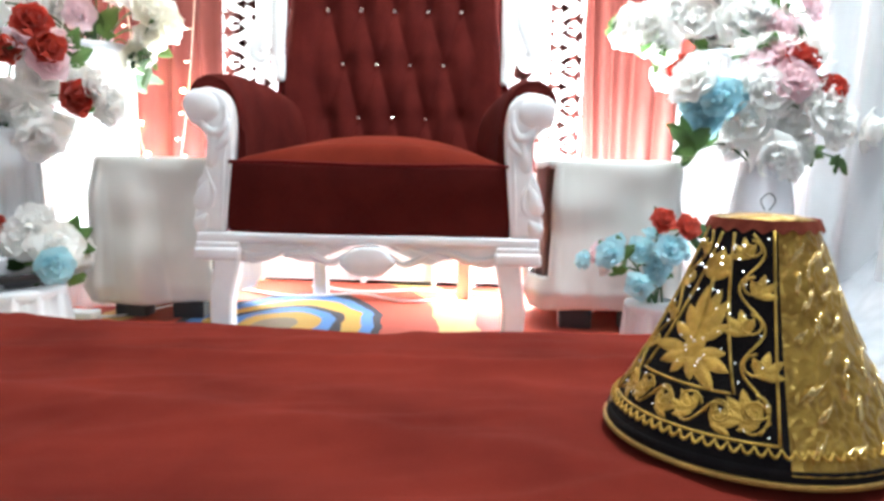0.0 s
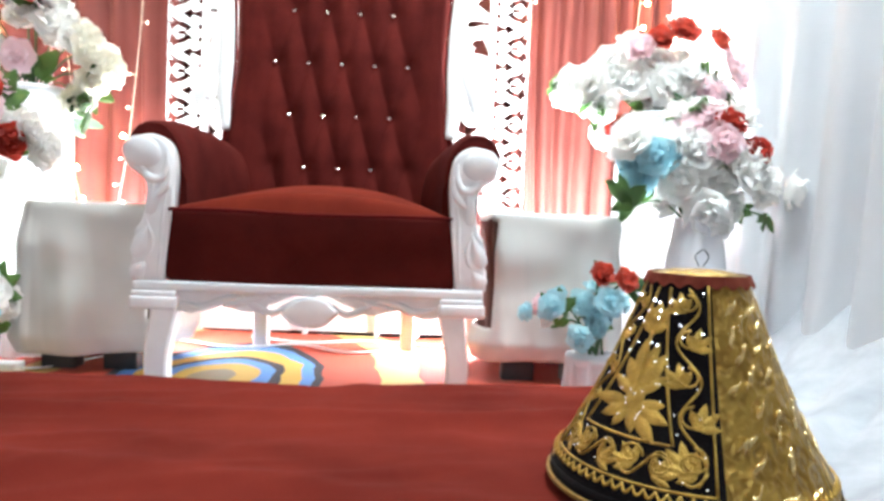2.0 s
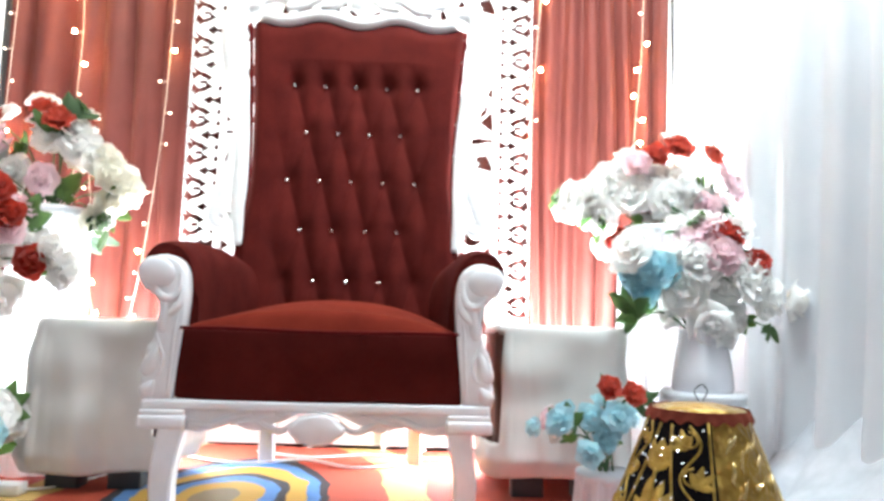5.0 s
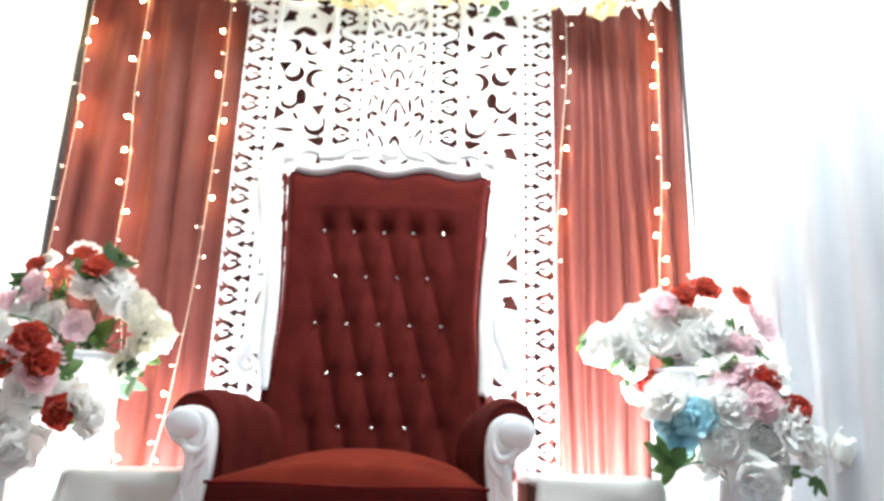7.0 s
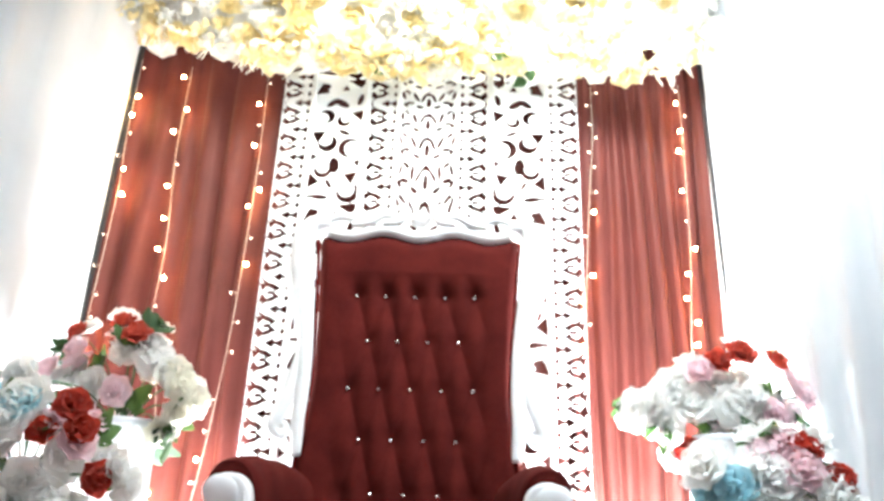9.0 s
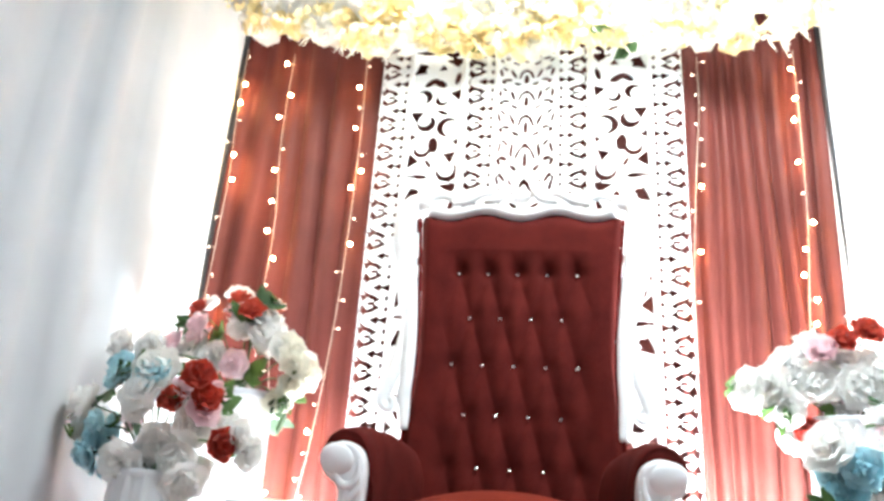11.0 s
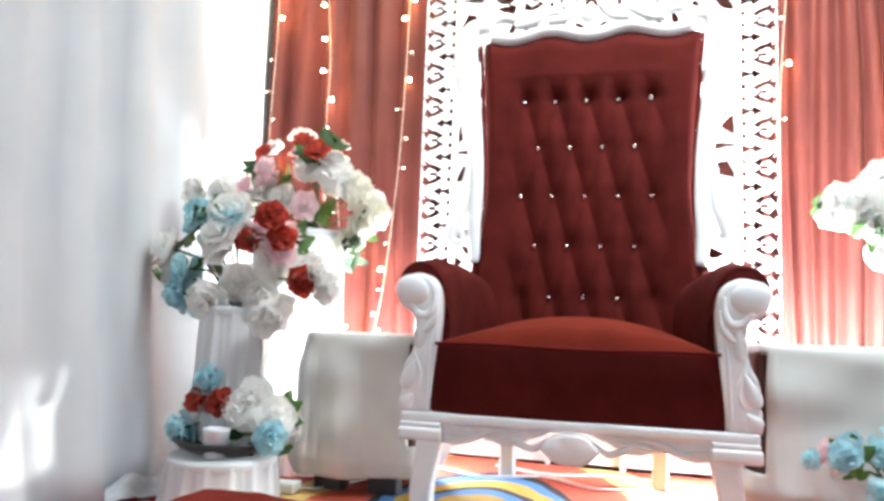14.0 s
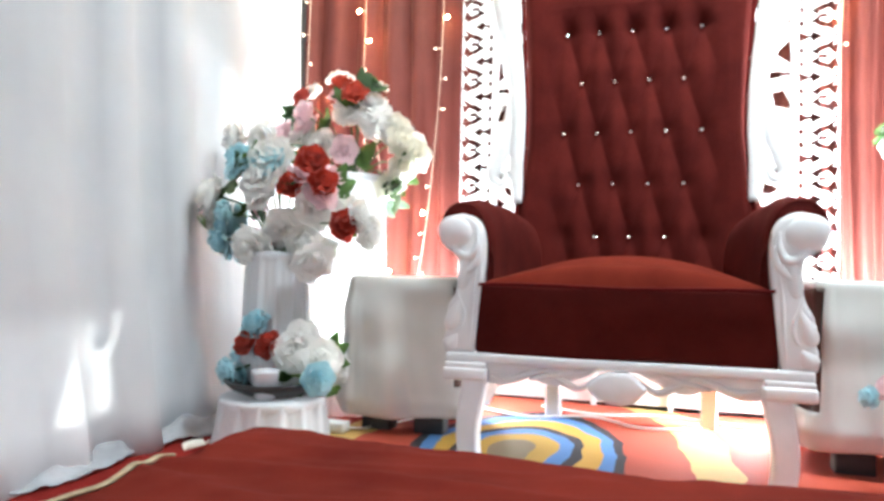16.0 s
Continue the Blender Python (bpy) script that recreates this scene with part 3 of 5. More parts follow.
# ---- covered stools beside the throne ----
def stool(x0, x1, y0, y1, h, inner, seed):
    """Upholstered stool under a white cover that leaves its side towards the throne bare."""
    rnd = random.Random(seed)
    cx, cy = (x0 + x1) / 2, (y0 + y1) / 2
    ob = thing("covered_stool", "upholstered stool under a creased white cover, brown side bare", "stool", (cx, cy, 0.016), "stools beside the throne")
    w, d = (x1 - x0) / 2, (y1 - y0) / 2
    bm = bmesh.new()
    box(bm, -w + 0.02, w - 0.004, -d + 0.02, d - 0.02, 0.066, h - 0.012, 0.02, 3)
    part("body", bm, BROWN, ob, "brown upholstered body").scale = (inner, 1, 1)
    for sx in (-1, 1):
        for sy in (-1, 1):
            bm = bmesh.new()
            box(bm, sx * (w - 0.10) - 0.045, sx * (w - 0.10) + 0.045, sy * (d - 0.07) - 0.03, sy * (d - 0.07) + 0.03, -0.003, 0.075, 0.006)
            part("foot", bm, BLACK, ob, "black plastic foot")
    ph = [rnd.uniform(0, 6.28) for _ in range(6)]
    bm = bmesh.new()

    def outline(u):
        """Even steps round a rectangle with soft corners: place and outward way."""
        r = 0.045
        sx, sy, q = 2 * (w - r), 2 * (d - r), r * math.pi / 2
        s = (u % 1.0) * 2 * (sx + sy + 2 * q)
        for ln, ox, oy, dx, dy, a in ((sx, -w + r, -d, 1, 0, -90), (q, w - r, -d + r, 0, 0, -90), (sy, w, -d + r, 0, 1, 0), (q, w - r, d - r, 0, 0, 0), (sx, w - r, d, -1, 0, 90), (q, -w + r, d - r, 0, 0, 90), (sy, -w, d - r, 0, -1, 180), (q, -w + r, -d + r, 0, 0, 180)):
            if s <= ln or (a == 180 and dx == dy == 0):
                if dx or dy:
                    return ox + dx * s, oy + dy * s, math.cos(radians(a)), math.sin(radians(a))
                b = radians(a) + s / r
                return ox + r * math.cos(b), oy + r * math.sin(b), math.cos(b), math.sin(b)
            s -= ln

    def crease(u, t):
        low = 1 - t
        p = u * 2 * (w + d) * 2
        warp = 0.05 * math.sin(3.1 * p + ph[0]) + 0.04 * t * math.sin(5 * p + ph[1])
        q = p + warp
        f = 0.0085 * math.sin(31 * q + ph[2]) * low ** 0.7 + 0.0080 * abs(math.sin(22 * q + ph[3])) * low ** 0.5 + 0.0025 * math.sin(74 * q + ph[4] + 2 * t) * low
        f += 0.0040 * math.sin(14 * q - 11 * t + ph[5]) + 0.0015 * math.sin(9 * q + 17 * t)
        return f

    def ring(u, v):
        x, y, nx, ny = outline(u)
        if v < 0.8:
            t = v / 0.8
            z = 0.054 + (h - 0.035 - 0.054) * t
            low = 1 - t
            tuck = -0.02 * max(0, low - 0.88) / 0.12
            off = crease(u, t) + 0.016 * low ** 1.3 + tuck + 0.016 * max(0, low - 0.25) * max(0, inner * nx)
            return (x + nx * off, y + ny * off, z + 0.010 * low ** 3 * math.sin(11 * x + 7 * y + ph[4]))
        t = (v - 0.8) / 0.2
        off = crease(u, 1.0) * (1 - t)
        if t <= 0.5:
            q = t / 0.5 * math.pi / 2
            sh = 1 - 0.08 * (1 - math.cos(q))
            return ((x + nx * off) * sh, (y + ny * off) * sh, h - 0.035 + 0.035 * math.sin(q))
        sh = 0.92 * (1 - (t - 0.5) / 0.5)
        return (x * sh, y * sh, h + 0.004 * math.sin(8 * x + 5) * (t - 0.5))

    surf(bm, ring, 220, 44, True)
    # the cover stops short on the upper part of the bare side
    bm.faces.ensure_lookup_table()
    gone = []
    for i in range(220):
        ox = outline((i + 0.5) / 220)[0]
        for j in range(44):
            if inner * ox > w - 0.022 and 9 <= j < 36:
                gone.append(bm.faces[i * 44 + j])
    bmesh.ops.delete(bm, geom=gone, context="FACES")
    cov = part("cover", bm, WHITE_SATIN, ob, "creased white cloth cover")
    cov.modifiers.new("thick", "SOLIDIFY").thickness = 0.004
    return ob


stool(-0.80, -0.435, 0.20, 0.56, 0.455, 1, 4)
stool(0.455, 0.825, 0.21, 0.57, 0.470, -1, 7)

# ---- low table under a red cloth ----
table = thing("low_table", "low wooden table hidden under a red cloth", "table", (0.045, -1.02, 0.008))
bm = bmesh.new()
box(bm, -0.59, 0.59, -0.42, 0.37, 0.155, 0.185, 0.004)
part("tabletop", bm, BROWN, table)
for sx in (-0.54, 0.54):
    for sy in (-0.36, 0.32):
        bm = bmesh.new()
        box(bm, sx - 0.025, sx + 0.025, sy - 0.025, sy + 0.025, 0, 0.157, 0.003)
        part("leg", bm, BROWN, table)
bm = bmesh.new()
XA, XB, YA, YB, ZT = -0.565, 0.655, -1.46, -0.612, 0.199


def cloth_lump(x, y):
    """Wrinkles and ridges of the cloth on the table top."""
    nz = noise.noise(Vector((x * 2.3, y * 4.5, 0.4))) * 0.008 + noise.noise(Vector((x * 9 + y * 4, y * 16, 2.0))) * 0.0040
    ridge = 0.011 * math.exp(-((y + 0.80 - 0.10 * x + 0.03 * math.sin(5 * x)) / 0.022) ** 2) + 0.008 * math.exp(-((y + 1.02 + 0.22 * x) / 0.03) ** 2) + 0.006 * math.exp(-((y + 1.22 - 0.3 * x + 0.04 * math.sin(6 * x)) / 0.018) ** 2)
    fine = 0.004 * max(0, noise.noise(Vector((x * 5 + y * 9, y * 30 - x * 6, 7.0)))) + 0.0035 * max(0, noise.noise(Vector((x * 22 - y * 8, y * 12, 3.3))))
    corner = 0.016 * math.exp(-(((x + 0.50) / 0.12) ** 2 + ((y + 0.68) / 0.12) ** 2))
    flat = 1 - math.exp(-(math.hypot(x - 0.521, y + 1.02) / 0.17) ** 6)
    return (nz + ridge + fine) * flat + corner


def cloth_fn(u, v):
    px, py = -0.16 + 1.32 * u, -0.16 + 1.32 * v
    ox, oy = max(0, -px, px - 1), max(0, -py, py - 1)
    out = max(ox, oy)
    ux, uy = min(1, max(0, px)), min(1, max(0, py))
    x, y = XA + (XB - XA) * ux, YA + (YB - YA) * uy
    dxy = out / 0.16
    y -= 0.05 * uy ** 4 * math.exp(-((x - 0.10) / 0.17) ** 2)
    fold = 0.5 + 0.5 * math.sin(x * 19 + 1) * math.sin(y * 17)
    push = (0.008 + (0.015 + 0.05 * fold) * dxy) * (0.35 if px > 1 else 1.0)
    if out > 0:
        x += push * (-1 if -px > 0 else (1 if px > 1 else 0)) * (1 if ox > 0 else 0)
        y += push * (-1 if -py > 0 else (1 if py > 1 else 0)) * (1 if oy > 0 else 0)
    lump = cloth_lump(x, y)
    z = ZT + lump - 0.188 * min(1, dxy) + (0.006 if out == 0 else 0)
    return (x, y, max(0.012, z))


surf(bm, cloth_fn, 200, 170)
tc_ob = tagged(part("tablecloth", bm, RED_CLOTH, None), "wrinkled red cloth spread over the low table", "tablecloth")
tc_ob.modifiers.new("thick", "SOLIDIFY").thickness = 0.003

# ---- carved screen ----
def field_holes(xs, zs):
    """Distance-like field over the board: positive where the board is solid."""
    X, Z = np.meshgrid(xs, zs, indexing="ij")
    A = np.abs(X)
    solid_f = np.full(X.shape, 0.02)

    def ellipse(px, pz, cx, cz, rx, rz, turn):
        c, s = math.cos(radians(turn)), math.sin(radians(turn))
        u, v = (px - cx) * c + (pz - cz) * s, -(px - cx) * s + (pz - cz) * c
        return (np.sqrt((u / rx) ** 2 + (v / rz) ** 2) - 1) * min(rx, rz)

    def tri(px, pz, cx, cz, r, turn, squeeze=1.0):
        c, s = math.cos(radians(turn)), math.sin(radians(turn))
        u, v = ((px - cx) * c + (pz - cz) * s) / squeeze, -(px - cx) * s + (pz - cz) * c
        return np.maximum(np.maximum(-u - r * 0.5, u * 0.5 + v * 0.866 - r * 0.5), u * 0.5 - v * 0.866 - r * 0.5)

    def crescent(px, pz, cx, cz, r, turn, bite):
        c, s = math.cos(radians(turn)), math.sin(radians(turn))
        big = np.hypot(px - cx, pz - cz) - r
        cut = np.hypot(px - cx - bite * c, pz - cz - bite * s) - r * 0.86
        return np.maximum(big, -cut)

    holes = []
    # edge strips and inner strips: an arrow between two leaf curls every 137 mm
    P = 0.137
    zz = np.mod(Z, P) - P / 2
    for E in (A, A + 0.390):
        on = (np.abs(E - 0.589) > 0.064) * 1.0
        for hz in (-1, 1):
            q = zz * hz
            for h in (
                tri(E, q, 0.636, 0.043, 0.019, 195), ellipse(E, q, 0.600, 0.041, 0.019, 0.0078, -22), ellipse(E, q, 0.621, 0.031, 0.017, 0.0030, -38),
                ellipse(E, q, 0.580, 0.055, 0.010, 0.0030, 35), ellipse(E, q, 0.538, 0.046, 0.0065, 0.0085, 0), ellipse(E, q, 0.606, 0.066, 0.007, 0.0030, 0),
            ):
                holes.append(h + on)
        holes.append(tri(E, zz, 0.543, 0.0, 0.018, 0, 1.2) + on)
        holes.append(ellipse(E, zz, 0.566, 0.0, 0.014, 0.0032, 0) + on)
        holes.append(tri(E, zz, 0.581, 0.0, 0.019, 0) + on)
        holes.append(ellipse(E, zz, 0.643, 0.0, 0.003, 0.004, 0) + on)
    # broad scrolls beside the centre: wedges against the stiles, crescents round the balls
    P2 = 0.62
    z2 = np.mod(Z - 1.52, P2)
    for kind, cx, cz, r, t, b in (
        ("t", 0.478, 0.575, 0.034, 150, 1.0), ("c", 0.435, 0.535, 0.040, 60, 0.026), ("c", 0.340, 0.515, 0.046, 200, 0.020), ("t", 0.492, 0.468, 0.020, 180, 0.9),
        ("e", 0.398, 0.430, 0.020, 0.036, -8), ("c", 0.445, 0.405, 0.036, 80, 0.016), ("t", 0.488, 0.352, 0.042, 185, 0.75), ("t", 0.322, 0.375, 0.034, 20, 0.9),
        ("c", 0.330, 0.300, 0.046, 70, 0.018), ("t", 0.312, 0.232, 0.062, 262, 0.50), ("e", 0.450, 0.278, 0.030, 0.010, 6), ("e", 0.490, 0.280, 0.016, 0.004, 0),
        ("t", 0.480, 0.188, 0.040, 205, 0.85), ("e", 0.462, 0.208, 0.016, 0.012, 30), ("t", 0.375, 0.195, 0.020, 90, 0.9), ("e", 0.385, 0.118, 0.030, 0.016, 32),
        ("e", 0.425, 0.122, 0.030, 0.014, -36), ("c", 0.450, 0.050, 0.034, 330, 0.020), ("t", 0.305, 0.062, 0.034, 10, 0.9), ("c", 0.372, 0.030, 0.028, 120, 0.014),
        ("e", 0.305, 0.140, 0.010, 0.026, 12), ("e", 0.415, 0.340, 0.006, 0.018, -30), ("e", 0.365, 0.590, 0.022, 0.008, 24), ("t", 0.300, 0.445, 0.020, 10, 0.8),
    ):
        if kind == "c":
            holes.append(crescent(A, z2, cx, cz, r, t, b))
        elif kind == "t":
            holes.append(tri(A, z2, cx, cz, r, t, b))
        else:
            holes.append(ellipse(A, z2, cx, cz, r, t, b))
    # fine centre, a motif every 120 mm
    P3 = 0.13
    z3 = np.mod(Z + 0.022 * np.sin(A * 31) + 0.05 * np.sin(Z * 5.3), P3)
    wob = 0.010 * np.sin(Z * 23) + 0.006 * np.sin(Z * 61 + 2)
    for cx, cz, rx, rz, t in (
        (0.000, 0.030, 0.008, 0.024, 0), (0.000, 0.085, 0.014, 0.010, 0), (0.026, 0.072, 0.006, 0.020, 28), (0.046, 0.022, 0.015, 0.006, 35), (0.058, 0.086, 0.006, 0.022, -12),
        (0.086, 0.042, 0.015, 0.007, -30), (0.092, 0.104, 0.012, 0.008, 20), (0.112, 0.070, 0.005, 0.018, 0), (0.108, 0.016, 0.008, 0.010, 0),
    ):
        holes.append(ellipse(A + wob * (0 if cx < 0.01 else 0.5), z3, cx, cz, rx * 0.98, rz * 0.98, t))
    for h in holes:
        solid_f = np.minimum(solid_f, np.where(Z < 0.24, 1.0, h - 0.0030))
    return solid_f


def board(name, x0, x1, z0, z1, step, parent, label):
    """A thin board cut along the zero line of the field."""
    nx, nz = int(round((x1 - x0) / step)), int(round((z1 - z0) / step))
    xs, zs = np.linspace(x0, x1, nx + 1), np.linspace(z0, z1, nz + 1)
    F = field_holes(xs, zs)
    F = np.where(np.abs(F) < 1e-5, 1e-5, F)
    verts, faces, cache = [], [], {}

    def corner(i, j):
        k = (i, j)
        if k not in cache:
            cache[k] = len(verts)
            verts.append((xs[i], 0.0, zs[j]))
        return cache[k]

    def cut(a, b):
        k = (a, b) if a < b else (b, a)
        if k not in cache:
            fa, fb = F[a], F[b]
            t = fa / (fa - fb)
            cache[k] = len(verts)
            verts.append((xs[a[0]] + t * (xs[b[0]] - xs[a[0]]), 0.0, zs[a[1]] + t * (zs[b[1]] - zs[a[1]])))
        return cache[k]

    for i in range(nx):
        for j in range(nz):
            c = [(i, j), (i + 1, j), (i + 1, j + 1), (i, j + 1)]
            s = [F[q] > 0 for q in c]
            if not any(s):
                continue
            loop = []
            for k in range(4):
                a, b = c[k], c[(k + 1) % 4]
                if s[k]:
                    loop.append(corner(*a))
                if s[k] != s[(k + 1) % 4]:
                    loop.append(cut(a, b))
            if len(loop) > 2:
                faces.append(loop)
    me = bpy.data.meshes.new(name)
    me.from_pydata(verts, [], faces)
    me.materials.append(SCREEN_WHITE)
    ob = new(name, me)
    ob.parent = parent
    ob["label"] = label
    ob.modifiers.new("thick", "SOLIDIFY").thickness = 0.012
    return ob


screen = thing("carved_screen", "tall white fretwork screen behind the throne", "screen", (-0.004, 0.905, 0.0))
board("edge_panel", -0.652, -0.5245, 0.03, 2.62, 0.0055, screen, "white fretwork edge strip")
board("edge_panel", 0.5245, 0.652, 0.03, 2.62, 0.0055, screen, "white fretwork edge strip")
board("centre_panel", -0.5055, 0.5055, 0.03, 2.62, 0.0060, screen, "white fretwork centre with scrolls")
for x in (-0.515, -0.277, -0.132, 0.132, 0.277, 0.515):
    bm = bmesh.new()
    box(bm, x - 0.0092, x + 0.0092, -0.016, 0.010, 0, 2.62, 0.002)
    part("stile", bm, SCREEN_WHITE, screen)


# ---- flowers ----
PET = {
    "r": petal_mat("red_silk", (0.44, 0.040, 0.026), (0.62, 0.100, 0.062)),
    "w": petal_mat("white_silk", (0.88, 0.87, 0.86), (0.95, 0.94, 0.92)),
    "c": petal_mat("cream_silk", (0.88, 0.85, 0.76), (0.94, 0.92, 0.86)),
    "p": petal_mat("pink_silk", (0.84, 0.62, 0.66), (0.93, 0.80, 0.83)),
    "t": petal_mat("blue_silk", (0.40, 0.64, 0.72), (0.60, 0.82, 0.87)),
    "y": petal_mat("yellow_silk", (0.80, 0.67, 0.34), (0.92, 0.83, 0.55)),
    "l": petal_mat("leaf_silk", (0.03, 0.07, 0.03), (0.12, 0.22, 0.05)),
}


def petal(bm, turn, tilt, length, width, cup, ruffle, rnd, lift=0.0):
    """One petal from the flower's heart outwards; the flower faces -y."""
    ph, ph2 = rnd.uniform(0, 6.28), rnd.uniform(0, 6.28)
    ct, st = math.cos(turn), math.sin(turn)
    ck, sk = math.cos(tilt), math.sin(tilt)

    def fn(u, v):
        s = 2 * u - 1
        w = width * (0.35 + 0.65 * math.sin(min(1, v * 0.86 + 0.12) * math.pi) ** 0.7)
        a = s * w
        r = length * v * (1 - 0.16 * s * s * v)
        d = cup * (v * v * 0.6 + s * s * 0.5 * v) + ruffle * v * v * math.sin(4.2 * s + ph) + ruffle * 0.5 * v * math.sin(9 * s + ph2)
        rr, dd = r * ck - d * sk, r * sk + d * ck + lift
        return (rr * ct - a * st, -dd, rr * st + a * ct)

    surf(bm, fn, 5, 5)


def flower_mesh(name, layers, material, seed):
    rnd = random.Random(seed)
    bm = bmesh.new()
    for n, tilt, ln, wd, cup, ruf, lift in layers:
        a0 = rnd.uniform(0, 6.28)
        for k in range(n):
            petal(bm, a0 + k / n * math.tau + rnd.uniform(-0.15, 0.15), radians(tilt + rnd.uniform(-8, 8)), ln * rnd.uniform(0.9, 1.08), wd, cup, ruf, rnd, lift)
    me = bpy.data.meshes.new(name)
    bm.to_mesh(me)
    bm.free()
    me.materials.append(material)
    me.shade_smooth()
    return me


ROSE = ((5, 12, 0.95, 0.55, 0.25, 0.10, -0.05), (5, 34, 0.82, 0.50, 0.28, 0.08, 0.05), (4, 56, 0.62, 0.42, 0.25, 0.05, 0.15), (3, 76, 0.50, 0.34, 0.2, 0.03, 0.2))
OPEN = ((6, 4, 1.0, 0.66, 0.16, 0.08, 0.0), (5, 24, 0.82, 0.58, 0.20, 0.07, 0.05), (4, 48, 0.58, 0.44, 0.20, 0.05, 0.10), (3, 70, 0.42, 0.32, 0.18, 0.03, 0.15))
FLOWERS = {}
for c in "rwcpty":
    FLOWERS[c] = [flower_mesh("flower", ROSE if c == "r" else (ROSE if k == 2 else OPEN), PET[c], 31 * k + ord(c)) for k in range(3)]
LEAVES = []
for k in range(3):
    rnd = random.Random(70 + k)
    bm = bmesh.new()
    for q in range(3):
        petal(bm, -0.6 + 0.7 * q + rnd.uniform(-0.2, 0.2) + k, radians(10 + 15 * q), 1.5, 0.42, -0.2, 0.06, rnd)
    me = bpy.data.meshes.new("leaf_spray")
    bm.to_mesh(me)
    bm.free()
    me.materials.append(PET["l"])
    me.shade_smooth()
    LEAVES.append(me)
NAME = {"r": "red_rose", "w": "white_flower", "c": "cream_flower", "p": "pink_flower", "t": "blue_flower", "y": "yellow_flower", "l": "leaf"}


def bloom(parent, kind, place, out, size, rnd):
    """A flower at a place under parent, facing out."""
    me = rnd.choice(LEAVES if kind == "l" else FLOWERS[kind])
    d = Vector(out).normalized()
    q = Vector((0, -1, 0)).rotation_difference(d).to_matrix().to_4x4()
    m = Matrix.Translation(place) @ q @ Matrix.Rotation(rnd.uniform(0, 6.28), 4, "Y") @ Matrix.Scale(size, 4)
    return share(NAME[kind], me, parent, m)


STEM = solid("green_stem", (0.05, 0.12, 0.04), 0.6)


def bouquet(name, label, rows, base, heart, size, extra, seed):
    """Flowers set round a heart, their stems gathered at the base."""
    rnd = random.Random(seed)
    ob = thing(name, label, "flowers", base, "flower arrangements")
    b, h = Vector(base), Vector(heart)
    cols = [r[0] for r in rows if r[0] != "l"]
    pts = [(k, Vector((x, y, z))) for k, x, y, z in rows]
    for k, p in list(pts):
        s = size * {"r": 0.78, "t": 0.80, "l": 0.42, "p": 0.80, "c": 0.85}.get(k, 1.0) * rnd.uniform(0.9, 1.12)
        out = (p - h) * 1.6 + Vector((0, -0.16, 0.02)) + Vector([rnd.uniform(-0.05, 0.05) for _ in range(3)])
        bloom(ob, k, p - b, out, s, rnd)
        bm = bmesh.new()
        mid = (p - b) * 0.5 + Vector((0, 0.03, 0.04))
        tube(bm, smooth_path([Vector((0, 0, -0.02)) + Vector([rnd.uniform(-0.02, 0.02), rnd.uniform(-0.02, 0.02), 0]), mid, p - b + Vector((0, 0.02, 0))], 5), 0.003, 5)
        part("stem", bm, STEM, ob)
    for _ in range(extra):
        k, p = rnd.choice(pts)
        q = p + Vector((rnd.uniform(-0.05, 0.05), rnd.uniform(0.01, 0.10), rnd.uniform(-0.05, 0.05)))
        kk = "l" if rnd.random() < 0.22 else (k if k not in "lrp" else rnd.choice("wwwp"))
        bloom(ob, kk, q - b, (q - h) * 1.5 + Vector((0, -0.05, 0.03)), size * rnd.uniform(0.6, 0.95), rnd)
    return ob


LEFT_TALL = [ ("r", -1.100, 0.476, 1.077), ("r", -0.959, 0.476, 1.114), ("r", -0.871, 0.405, 1.058), ("p", -1.048, 0.407, 1.000), ("w", -0.910, 0.467, 1.012), ("w", -0.822, 0.459, 0.987), ("w", -0.764, 0.454, 0.942), ("c", -0.712, 0.425, 0.906), ("c", -0.723, 0.448, 0.825), ("c", -0.762, 0.449, 0.770), ("w", -1.003, 0.446, 0.902), ("p", -0.907, 0.413, 0.881), ("p", -1.139, 0.434, 0.952), ("l", -0.857, 0.431, 0.828), ("l", -0.953, 0.458, 0.814), ("w", -1.195, 0.250, 0.903), ("w", -1.105, 0.250, 0.889), ("l", -1.068, 0.444, 0.956) ]
LEFT_FRONT = [ ("w", -0.980, 0.086, 0.805), ("t", -0.978, 0.071, 0.787), ("w", -0.989, 0.053, 0.736), ("r", -0.831, 0.052, 0.786), ("r", -0.923, 0.087, 0.722), ("r", -0.812, 0.075, 0.725), ("r", -0.753, 0.080, 0.614), ("w", -0.858, 0.121, 0.668), ("t", -1.092, 0.092, 0.780), ("w", -1.176, 0.095, 0.702), ("t", -1.107, 0.069, 0.644), ("t", -1.113, 0.052, 0.568), ("l", -1.191, 0.076, 0.603), ("w", -1.013, 0.061, 0.548), ("w", -0.938, 0.091, 0.609), ("w", -0.994, 0.130, 0.548), ("w", -0.880, 0.104, 0.572), ("w", -0.832, 0.065, 0.518), ("l", -1.080, 0.121, 0.673) ]
LEFT_LOW = [ ("r", -0.991, 0.014, 0.273), ("r", -0.919, 0.009, 0.272), ("w", -0.826, 0.023, 0.293), ("w", -0.842, 0.011, 0.259), ("w", -0.772, 0.013, 0.243), ("t", -1.022, -0.022, 0.203), ("t", -1.016, 0.028, 0.179), ("t", -0.969, 0.027, 0.319), ("t", -0.749, -0.037, 0.203), ("l", -0.854, 0.010, 0.193), ("l", -0.800, 0.007, 0.212), ("l", -0.814, -0.013, 0.181) ]
